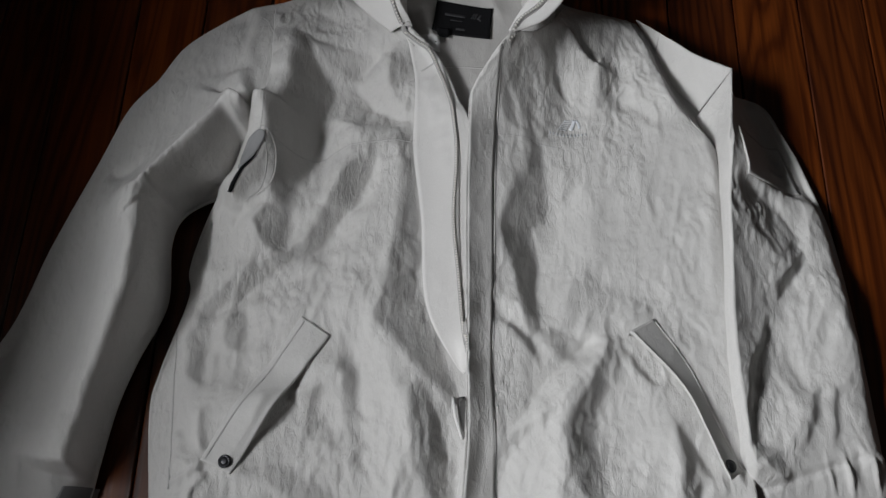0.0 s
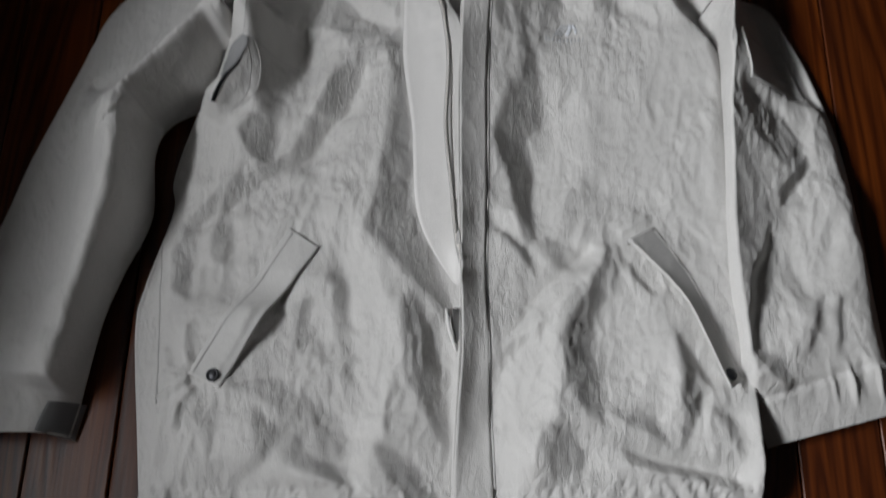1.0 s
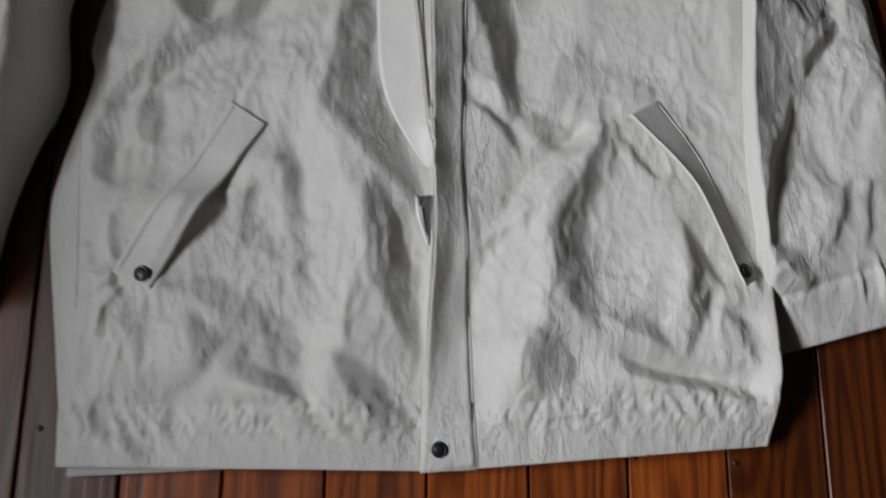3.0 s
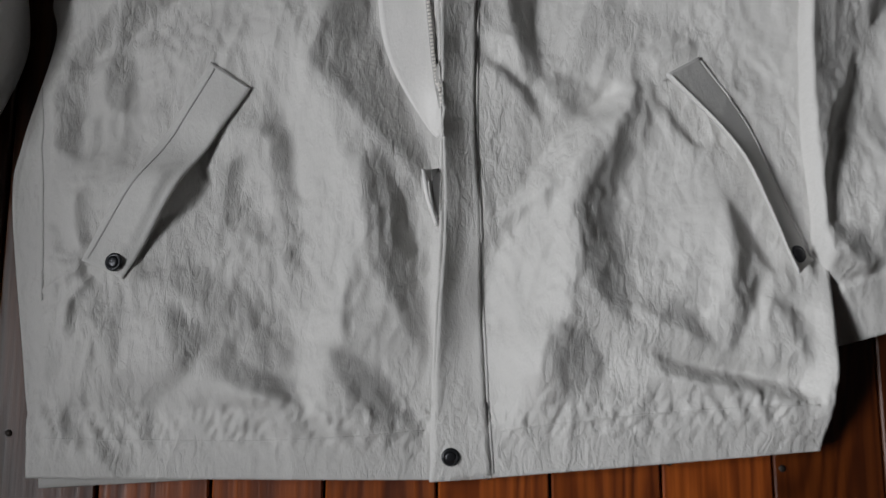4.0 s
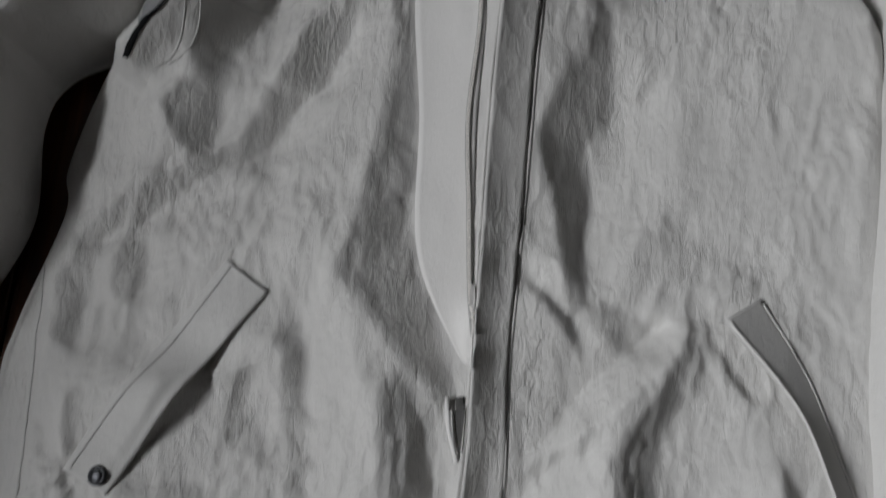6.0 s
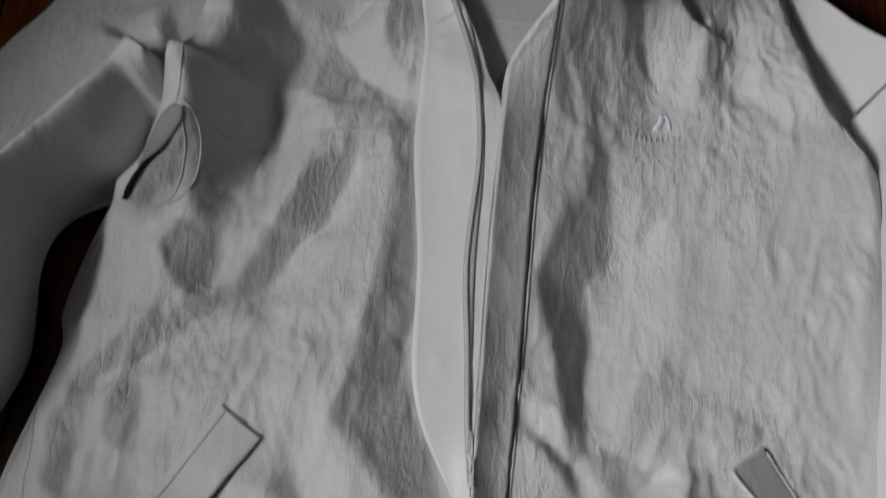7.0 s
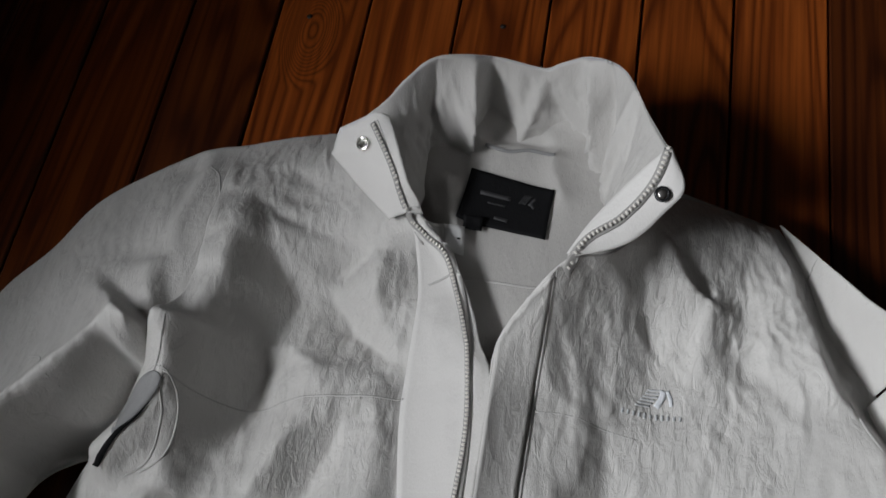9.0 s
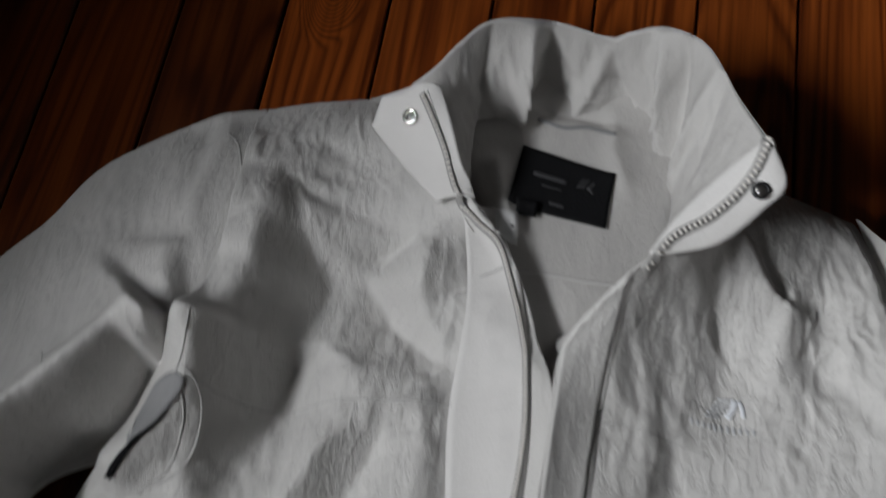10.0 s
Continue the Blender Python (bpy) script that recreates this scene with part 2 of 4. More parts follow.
class Folds:
    """Ridges and troughs of cloth, each along a short curve: width on its left and right when it runs downwards, and height."""

    def __init__(self):
        self.all = []

    def add(self, pts, left, right, height, sharp=0.4, taper=0.22):
        sharp = min(0.85, sharp + 0.2) if height > 0 and sharp > 0.15 else sharp
        self.all.append((curve_points(pts, 18), left, right, height * 1.2, sharp, taper))
        return self

    def __call__(self, x, y):
        z = np.zeros_like(x)
        x, y = (x + .006 * (soft_noise(x * 22, y * 18) - .5) + .003 * (soft_noise(x * 60 + 7, y * 50) - .5),
                y + .006 * (soft_noise(x * 20 + 31, y * 22) - .5))
        for p, left, right, height, sharp, taper in self.all:
            reach = 3 * max(left, right)
            near = np.nonzero((x > p[:, 0].min() - reach) & (x < p[:, 0].max() + reach) & (y > p[:, 1].min() - reach) & (y < p[:, 1].max() + reach))
            if not len(near[0]):
                continue
            px, py = x[near], y[near]
            best, side, along = np.full(px.shape, 9.0), np.zeros(px.shape), np.zeros(px.shape)
            for i in range(len(p) - 1):
                dx, dy = p[i + 1] - p[i]
                ox, oy = px - p[i, 0], py - p[i, 1]
                s = np.clip((ox * dx + oy * dy) / (dx * dx + dy * dy + 1e-12), 0, 1)
                d = np.hypot(ox - s * dx, oy - s * dy)
                hit = d < best
                best[hit], side[hit], along[hit] = d[hit], (dx * oy - dy * ox)[hit], (i + s[hit]) / (len(p) - 1)
            w = np.where(side > 0, right, left)
            k = best / w
            shape = (1 - sharp) * np.exp(-k * k) + sharp * np.exp(-1.3 * k)
            ends = np.clip(np.minimum(along, 1 - along) / max(taper, 1e-3), 0, 1)
            ends = 0.15 + 0.85 * ends * ends * (3 - 2 * ends)
            z[near] += height * shape * ends
        return z


class Drape:
    """Broad facets of the cloth, each an outline with its tilt across and along, fitted to the tones in the camera's
    view; the sheet is the surface that follows the tilts best.
    """
    X0, Y0, STEP, NX, NY = -.80, -.30, .004, 384, 352

    def __init__(self):
        gx, gy = np.meshgrid(np.arange(self.NX) * self.STEP + self.X0, np.arange(self.NY) * self.STEP + self.Y0)
        self.x = gx + .012 * (soft_noise(gx * 32 + 3, gy * 24) - .5) + .005 * (soft_noise(gx * 80 + 7, gy * 62) - .5)
        self.y = gy + .012 * (soft_noise(gx * 26 + 31, gy * 28) - .5)
        self.tilt = [np.zeros_like(gx), np.zeros_like(gx)]
        self.sheet = None

    def facet(self, across, along, soft, *outline):
        p = np.array(outline)
        soft = .5 * soft
        reach = 3 * soft + .01
        near = np.nonzero((self.x > p[:, 0].min() - reach) & (self.x < p[:, 0].max() + reach) & (self.y > p[:, 1].min() - reach) & (self.y < p[:, 1].max() + reach))
        px, py = self.x[near], self.y[near]
        far, inside = np.full(px.shape, 9.0), np.zeros(px.shape, bool)
        for (ax, ay), (bx, by) in zip(p, np.roll(p, -1, 0)):
            dx, dy = bx - ax, by - ay
            k = np.clip(((px - ax) * dx + (py - ay) * dy) / (dx * dx + dy * dy + 1e-12), 0, 1)
            far = np.minimum(far, np.hypot(px - ax - k * dx, py - ay - k * dy))
            inside ^= ((ay > py) != (by > py)) & (px < ax + (py - ay) * dx / (dy if abs(dy) > 1e-9 else 1e-9))
        m = np.clip(.5 + np.where(inside, far, -far) / (2 * soft), 0, 1)
        m = m * m * (3 - 2 * m)
        for g, v in zip(self.tilt, (across, along)):
            g[near] = g[near] * (1 - m) + v * m

    def settle(self):
        kx = 2 * math.pi * np.fft.fftfreq(self.NX, self.STEP)[None, :]
        ky = 2 * math.pi * np.fft.fftfreq(self.NY, self.STEP)[:, None]
        fx, fy = np.fft.fft2(self.tilt[0]), np.fft.fft2(self.tilt[1])
        loose, span = .07, 2 * math.pi / .6
        self.sheet = 2.2 * np.real(np.fft.ifft2(-1j * (kx * fx + .14 * ky * fy) / (kx * kx + loose * ky * ky + span * span)))

    def __call__(self, x, y):
        if self.sheet is None:
            self.settle()
        i = np.clip((x - self.X0) / self.STEP, 0, self.NX - 2.001)
        j = np.clip((y - self.Y0) / self.STEP, 0, self.NY - 2.001)
        a, b = i.astype(int), j.astype(int)
        u, v = i - a, j - b
        h = self.sheet
        return (h[b, a] * (1 - u) + h[b, a + 1] * u) * (1 - v) + (h[b + 1, a] * (1 - u) + h[b + 1, a + 1] * u) * v


def grid_mesh(pos, thick=0.0):
    """A bmesh of a grid of points (nv, nu, 3), closed below by a second skin where thick is given."""
    nv, nu = pos.shape[:2]
    verts = [tuple(p) for p in pos.reshape(-1, 3)]
    faces = [(j * nu + i, j * nu + i + 1, (j + 1) * nu + i + 1, (j + 1) * nu + i) for j in range(nv - 1) for i in range(nu - 1)]
    a, b, c = (np.array(verts[k]) for k in faces[len(faces) // 2][:3])
    if np.cross(b - a, c - b)[2] < 0:
        faces = [f[::-1] for f in faces]
    if thick:
        low = pos.copy()
        low[..., 2] -= thick
        n = nv * nu
        verts += [tuple(p) for p in low.reshape(-1, 3)]
        faces += [tuple(k + n for k in f[::-1]) for f in faces]
        rim = [i for i in range(nu)] + [j * nu + nu - 1 for j in range(1, nv)] + [(nv - 1) * nu + i for i in range(nu - 2, -1, -1)] + [j * nu for j in range(nv - 2, 0, -1)]
        for k in range(len(rim)):
            r, s = rim[k], rim[(k + 1) % len(rim)]
            faces.append((r, s, s + n, r + n))
    me = bpy.data.meshes.new("grid")
    me.from_pydata(verts, [], faces)
    bm = bmesh.new()
    bm.from_mesh(me)
    bpy.data.meshes.remove(me)
    bmesh.ops.recalc_face_normals(bm, faces=bm.faces[:])
    return bm


SKINS = []                      # cloth on which trims are laid


def cloth(a, b, step, base, la, lb, folds=None, extra=None, wrinkle=1.0, pin=0.0, floor=0.004, power=1.5):
    """Points of a sheet of cloth between two edges: it lies at base, and comes to the edges' own heights within la and lb."""
    ea, eb = np.array(a), np.array(b)
    length = max(np.linalg.norm(np.diff(e, axis=0), axis=1).sum() for e in (ea, eb))
    nv = int(length / step)
    pa, pb = curve_points(a, nv), curve_points(b, nv)
    span = np.linalg.norm(pb - pa, axis=1)
    nu = int(np.percentile(span, 80) / step) + 2
    u = np.linspace(0, 1, nu)[None, :]
    v = np.linspace(0, 1, nv)[:, None]
    x = pa[:, :1] + (pb[:, :1] - pa[:, :1]) * u
    y = pa[:, 1:2] + (pb[:, 1:2] - pa[:, 1:2]) * u
    da, db = u * span[:, None], (1 - u) * span[:, None]
    z = base + (pa[:, 2:3] - base) * np.exp(-(da / la) ** 1.5) + (pb[:, 2:3] - base) * np.exp(-(db / lb) ** power)
    hold = 1.0
    if pin:
        fast = pin if isinstance(pin, tuple) else (pin, pin)
        hold = (1 - np.exp(-(da / fast[0]) ** 2)) * (1 - np.exp(-(db / fast[1]) ** 2))
    if folds:
        z = z + folds(x, y) * hold
    if wrinkle:
        z = z + (crinkle(x, y) - 0.002) * wrinkle * (hold if pin else 1.0)
    if extra:
        z = extra(x, y, z, u + 0 * v, v + 0 * u, da, db)
    z = floor + .005 * np.logaddexp(0, (z - floor) / .005)
    return np.stack([x, y, z], 2)


def lay(name, pos, material, parent, label="", thick=0.0016, skin=True):
    if skin:
        nv, nu = pos.shape[:2]
        faces = [(j * nu + i, j * nu + i + 1, (j + 1) * nu + i + 1, (j + 1) * nu + i) for j in range(nv - 1) for i in range(nu - 1)]
        SKINS.append(BVHTree.FromPolygons([tuple(p) for p in pos.reshape(-1, 3)], faces))
    return part(name, grid_mesh(pos, thick), material, parent, label)


def top(x, y):
    """The height and the normal of the cloth at a place."""
    best, normal = 0.0, Vector((0, 0, 1))
    for tree in SKINS:
        where, n, _, _ = tree.ray_cast(Vector((x, y, 1.0)), Vector((0, 0, -1)))
        if where and where.z > best:
            best, normal = where.z, n if n.z > 0 else -n
    return best, normal


def strip(left, right, step=0.004, lift=0.002, settle=0, tilt=0.0, nu=None, gape=0.0):
    """Points of a band of cloth laid on the skins between two plan curves; settle smooths it, tilt lifts its left edge."""
    n = max(6, int(np.linalg.norm(np.diff(np.array(left), axis=0), axis=1).sum() / step))
    a, b = curve_points(left, n), curve_points(right, n)
    k = nu or max(3, int(np.linalg.norm(b - a, axis=1).mean() / step) + 1)
    u = np.linspace(0, 1, k)[None, :, None]
    xy = a[:, None, :] + (b - a)[:, None, :] * u
    z = np.array([[top(*xy[j, i])[0] for i in range(k)] for j in range(n)])
    raw = z.copy()
    for _ in range(settle):
        p = np.pad(z, 1, mode="edge")
        z = 0.5 * z + 0.125 * (p[:-2, 1:-1] + p[2:, 1:-1] + p[1:-1, :-2] + p[1:-1, 2:])
    z = np.maximum(z, raw - 0.0005) + lift + tilt * (1 - u[..., 0]) + gape * u[..., 0] ** 1.5 * np.sin(math.pi * np.linspace(0, 1, n))[:, None] ** 2
    return np.concatenate([xy, z[..., None]], 2)


def ribbon(path, width, **kw):
    p = curve_points(path, max(4, len(path) * 6))
    d = np.gradient(p, axis=0)
    d /= np.linalg.norm(d, axis=1)[:, None] + 1e-9
    side = np.stack([-d[:, 1], d[:, 0]], 1) * width / 2
    return strip(p - side, p + side, **kw)


def lathe(profile, seg=24):
    bm = bmesh.new()
    rings = []
    for r, z in profile:
        if r < 1e-6:
            rings.append([bm.verts.new((0, 0, z))])
        else:
            rings.append([bm.verts.new((r * math.cos(2 * math.pi * i / seg), r * math.sin(2 * math.pi * i / seg), z)) for i in range(seg)])
    for a, b in zip(rings, rings[1:]):
        for i in range(seg):
            j = (i + 1) % seg
            f = [a[i % len(a)], a[j % len(a)], b[j % len(b)], b[i % len(b)]]
            f = list(dict.fromkeys(f))
            if len(f) > 2:
                bm.faces.new(f)
    bmesh.ops.recalc_face_normals(bm, faces=bm.faces[:])
    return bm


def placed(bm, place, normal):
    turn = Vector((0, 0, 1)).rotation_difference(Vector(normal)).to_matrix().to_4x4()
    bm.transform(Matrix.Translation(place) @ turn)
    return bm


# ---------- room ----------
X0, X1, Y0, Y1, HIGH = WIN[0], 2.9, -2.6, 2.6, 2.7
wall_w = tagged(new("wall_west"), "plain painted wall with the window", "wall", kind="structure")
for lo, hi in (((X0 - DEEP, Y0, 0), (X0, WIN[1], HIGH)), ((X0 - DEEP, WIN[2], 0), (X0, Y1, HIGH)),
               ((X0 - DEEP, WIN[1], 0), (X0, WIN[2], WIN[3])), ((X0 - DEEP, WIN[1], WIN[4]), (X0, WIN[2], HIGH))):
    part("wall_panel", box(lo, hi), WALLPAINT, wall_w, smooth=False)
for name, lo, hi in (("wall_east", (X1, Y0, 0), (X1 + 0.2, Y1, HIGH)), ("wall_south", (X0 - DEEP, Y0 - 0.2, 0), (X1 + 0.2, Y0, HIGH)),
                     ("wall_north", (X0 - DEEP, Y1, 0), (X1 + 0.2, Y1 + 0.2, HIGH))):
    tagged(part(name, box(lo, hi), WALLPAINT, smooth=False), "plain painted wall of the room", "wall", kind="structure")
tagged(part("ceiling", box((X0 - DEEP, Y0 - 0.2, HIGH), (X1 + 0.2, Y1 + 0.2, HIGH + 0.2)), CEILPAINT, smooth=False), "plain painted ceiling", "ceiling", kind="structure")
window = tagged(new("window_1"), "white painted wooden window with clear panes", "window", kind="structure")
fx0, fx1 = X0 - DEEP + 0.02, X0 - DEEP + 0.08
mid = (WIN[1] + WIN[2]) / 2
for lo, hi in (((fx0, WIN[1], WIN[3]), (fx1, WIN[2], WIN[3] + 0.05)), ((fx0, WIN[1], WIN[4] - 0.05), (fx1, WIN[2], WIN[4])),
               ((fx0, WIN[1], WIN[3] + 0.05), (fx1, WIN[1] + 0.05, WIN[4] - 0.05)), ((fx0, WIN[2] - 0.05, WIN[3] + 0.05), (fx1, WIN[2], WIN[4] - 0.05)),
               ((fx0, mid - 0.04, WIN[3] + 0.05), (fx1, mid + 0.04, WIN[4] - 0.05))):
    part("window_frame", box(lo, hi, 0.004), FRAMEPAINT, window, smooth=False)
for lo, hi in ((WIN[1] + 0.05, mid - 0.04), (mid + 0.04, WIN[2] - 0.05)):
    pane = part("pane", box((fx0 + 0.025, lo, WIN[3] + 0.05), (fx0 + 0.031, hi, WIN[4] - 0.05)), GLASS, window, smooth=False)
    pane.visible_shadow = False

# ---------- jacket ----------
jacket = tagged(new("jacket"), "pale grey crinkled nylon zip jacket spread open on the floorboards", "jacket")

# back, seen through the open neck and under the hem
back_a = [(-0.332, -0.120, 0.005), (-0.347, 0.009, 0.006), (-0.363, 0.139, 0.006), (-0.333, 0.324, 0.006), (-0.287, 0.449, 0.008), (-0.277, 0.542, 0.01), (-0.27, 0.705, 0.012), (-0.172, 0.785, 0.012), (-0.083, 0.813, 0.02)]
back_b = [(0.34, -0.082, 0.006), (0.346, 0.023, 0.006), (0.341, 0.101, 0.006), (0.342, 0.345, 0.006), (0.339, 0.495, 0.008), (0.295, 0.65, 0.01), (0.256, 0.724, 0.012), (0.148, 0.764, 0.012), (0.044, 0.81, 0.02)]
back_folds = Folds()
back_folds.add([(-0.037, 0.777), (0.002, 0.779), (0.039, 0.776)], .008, .008, -.008)
back_folds.add([(0.039, 0.776), (0.037, 0.744), (0.055, 0.703)], .01, .015, .006)
back_folds.add([(-0.063, 0.73), (-0.049, 0.676), (-0.026, 0.632)], .02, .012, .010)


def nape(x, y, z, u, v, da, db):
    """The back rises a little towards the neck."""
    half = np.clip(.015 + .40 * (y - .52), .005, .10)
    k = np.clip((y - .46) / .16, 0, 1) * np.clip((half + .035 - np.abs(x - .015)) / .035, 0, 1)
    return z + .036 * k * k * (3 - 2 * k)


lay("back_panel", cloth(back_a, back_b, .005, .012, .04, .04, back_folds, nape, wrinkle=0.25), SHADELINING, jacket, "smooth lining of the back, darkened in colour for the neck's shade")

# left front
lf_a = [(-0.34, -0.111, 0.03), (-0.346, -0.048, 0.014), (-0.372, 0.124, 0.012), (-0.368, 0.184, 0.012), (-0.344, 0.281, 0.015), (-0.347, 0.318, 0.02), (-0.338, 0.372, 0.02), (-0.322, 0.418, 0.028), (-0.306, 0.455, 0.03), (-0.288, 0.492, 0.052), (-0.270, 0.528, 0.080), (-0.262, 0.575, 0.078), (-0.261, 0.62, 0.068), (-0.269, 0.686, 0.045), (-0.28, 0.753, 0.012)]
lf_b = [(0.029, -0.112, 0.014), (0.019, 0.014, 0.026), (0.029, 0.121, 0.03), (0.028, 0.203, 0.036), (0.025, 0.319, 0.046), (0.02, 0.419, 0.052), (0.011, 0.519, 0.07), (-0.006, 0.562, 0.066), (-0.017, 0.591, 0.068), (-0.038, 0.629, 0.072), (-0.074, 0.666, 0.08), (-0.107, 0.686, 0.07), (-0.144, 0.726, 0.05), (-0.18, 0.781, 0.014)]
drape = Drape()
facet = drape.facet
# facets of the chest, the belly and the hem on both sides of the zip
facet(-0.51, -0.2, .010, (-0.134, 0.483), (-0.122, 0.466), (-0.150, 0.391), (-0.184, 0.350), (-0.225, 0.326), (-0.264, 0.294), (-0.311, 0.270), (-0.293, 0.300), (-0.246, 0.325), (-0.199, 0.358), (-0.174, 0.407), (-0.162, 0.457))
facet(-0.4, 0.2, .008, (-0.223, 0.664), (-0.191, 0.650), (-0.143, 0.643), (-0.119, 0.634), (-0.134, 0.625), (-0.157, 0.610), (-0.193, 0.629))
facet(-0.2, 0, .008, (-0.265, 0.709), (-0.213, 0.720), (-0.179, 0.692), (-0.201, 0.670), (-0.234, 0.675), (-0.255, 0.684))
facet(0.28, 0, .010, (-0.120, 0.492), (-0.125, 0.449), (-0.157, 0.375), (-0.182, 0.335), (-0.153, 0.320), (-0.127, 0.360), (-0.109, 0.433), (-0.104, 0.475))
facet(-0.36, 0, .008, (-0.091, 0.519), (-0.064, 0.529), (-0.054, 0.460), (-0.050, 0.346), (-0.052, 0.285), (-0.062, 0.270), (-0.087, 0.284), (-0.090, 0.345), (-0.078, 0.409), (-0.077, 0.459))
facet(-0.36, 0, .013, (-0.089, 0.318), (-0.053, 0.319), (-0.037, 0.259), (-0.015, 0.216), (0.000, 0.167), (-0.003, 0.146), (-0.020, 0.166), (-0.048, 0.193), (-0.077, 0.214), (-0.103, 0.250), (-0.101, 0.272))
facet(-0.35, 0, .007, (-0.054, 0.165), (-0.034, 0.173), (-0.012, 0.118), (-0.005, 0.092), (-0.007, 0.052), (-0.028, 0.091), (-0.049, 0.117))
facet(0.26, 0, .010, (-0.121, 0.257), (-0.083, 0.199), (-0.061, 0.158), (-0.055, 0.090), (-0.076, 0.051), (-0.104, 0.089), (-0.115, 0.156))
facet(-0.3, 0, .009, (-0.142, 0.198), (-0.122, 0.213), (-0.115, 0.156), (-0.127, 0.128), (-0.144, 0.088), (-0.151, 0.094), (-0.145, 0.142))
facet(-0.43, 0, .006, (-0.223, 0.153), (-0.197, 0.161), (-0.192, 0.144), (-0.213, 0.119), (-0.244, 0.092), (-0.267, 0.058), (-0.256, 0.085), (-0.234, 0.125))
facet(0.22, 0, .008, (-0.200, 0.196), (-0.151, 0.190), (-0.149, 0.155), (-0.190, 0.154))
facet(-0.43, 0, .007, (-0.340, 0.221), (-0.325, 0.254), (-0.309, 0.229), (-0.309, 0.158), (-0.327, 0.171))
facet(0.32, 0, .007, (-0.362, 0.223), (-0.348, 0.242), (-0.332, 0.160), (-0.336, 0.111), (-0.348, 0.138))
facet(0.14, 0, .014, (-0.301, 0.262), (-0.224, 0.299), (-0.161, 0.316), (-0.124, 0.302), (-0.149, 0.256), (-0.199, 0.262), (-0.237, 0.224), (-0.283, 0.194), (-0.301, 0.222))
facet(0.25, 0, .007, (-0.277, 0.416), (-0.249, 0.429), (-0.237, 0.413), (-0.252, 0.388), (-0.265, 0.371), (-0.281, 0.316), (-0.295, 0.316), (-0.287, 0.371))
facet(-0.51, 0, .006, (-0.262, 0.372), (-0.249, 0.392), (-0.235, 0.397), (-0.224, 0.353), (-0.232, 0.341), (-0.248, 0.343))
facet(-0.23, 0, .010, (-0.329, 0.086), (-0.306, 0.070), (-0.288, 0.064), (-0.296, 0.042), (-0.314, 0.002), (-0.325, -0.032), (-0.326, 0.004), (-0.315, 0.029), (-0.308, 0.054))
facet(0.21, 0, .011, (-0.345, 0.030), (-0.321, 0.031), (-0.328, -0.019), (-0.335, -0.055))
facet(-0.22, 0.1, .013, (-0.247, 0.068), (-0.188, 0.070), (-0.156, 0.048), (-0.125, 0.033), (-0.116, 0.009), (-0.121, -0.034), (-0.112, -0.049), (-0.146, -0.040), (-0.176, -0.029), (-0.197, 0.007), (-0.186, 0.032), (-0.205, 0.044), (-0.236, 0.050))
facet(-0.34, 0, .010, (-0.217, 0.031), (-0.185, 0.017), (-0.201, -0.020), (-0.210, -0.027), (-0.218, 0.007))
facet(-0.31, -0.4, .008, (-0.159, -0.017), (-0.122, -0.028), (-0.108, -0.050), (-0.146, -0.039))
facet(0.24, 0.1, .014, (-0.232, -0.035), (-0.184, -0.031), (-0.147, -0.046), (-0.110, -0.054), (-0.109, -0.075), (-0.182, -0.070), (-0.230, -0.065))
facet(0.32, 0, .013, (-0.117, 0.033), (-0.070, 0.034), (-0.069, 0.010), (-0.095, -0.015), (-0.072, -0.087), (-0.096, -0.075), (-0.110, -0.016))
facet(-0.27, 0, .011, (-0.090, 0.003), (-0.069, 0.004), (-0.050, -0.014), (-0.025, -0.044), (-0.006, -0.073), (-0.030, -0.062), (-0.061, -0.051), (-0.083, -0.015))
facet(-0.31, 0, .006, (-0.063, 0.072), (-0.060, 0.035), (-0.064, 0.002), (-0.068, 0.035))
facet(0.21, 0, .014, (-0.113, 0.129), (-0.066, 0.130), (-0.052, 0.085), (-0.070, 0.034), (-0.101, 0.046))
facet(-0.29, 0, .010, (-0.047, 0.127), (-0.028, 0.099), (-0.002, 0.048), (0.006, -0.001), (-0.003, -0.027), (-0.017, 0.023), (-0.040, 0.073))
facet(-0.27, 0, .011, (-0.327, -0.049), (-0.298, -0.047), (-0.276, -0.078), (-0.301, -0.085), (-0.321, -0.080))
facet(-0.34, 0, .007, (-0.289, -0.077), (-0.247, -0.094), (-0.247, -0.105), (-0.272, -0.100))
facet(-0.2, 0, .011, (-0.279, 0.042), (-0.255, 0.049), (-0.258, 0.006), (-0.268, -0.019), (-0.282, 0.005))
facet(-0.38, 0, .008, (0.038, 0.611), (0.059, 0.653), (0.090, 0.657), (0.097, 0.606), (0.082, 0.599), (0.059, 0.594), (0.044, 0.558))
facet(-0.57, 0, .005, (0.137, 0.680), (0.162, 0.654), (0.189, 0.625), (0.168, 0.626), (0.144, 0.651))
facet(-0.43, 0, .007, (0.096, 0.627), (0.131, 0.630), (0.147, 0.576), (0.130, 0.587), (0.107, 0.607))
facet(0.18, 0, .009, (0.108, 0.673), (0.140, 0.674), (0.162, 0.635), (0.185, 0.624), (0.175, 0.557), (0.147, 0.574), (0.131, 0.630))
facet(-0.28, 0, .009, (0.195, 0.637), (0.219, 0.638), (0.219, 0.564), (0.204, 0.558), (0.186, 0.609))
facet(0.22, 0, .009, (0.224, 0.698), (0.249, 0.679), (0.272, 0.618), (0.284, 0.564), (0.255, 0.545), (0.226, 0.580))
facet(-0.43, 0, .006, (0.075, 0.551), (0.097, 0.544), (0.101, 0.515), (0.080, 0.516))
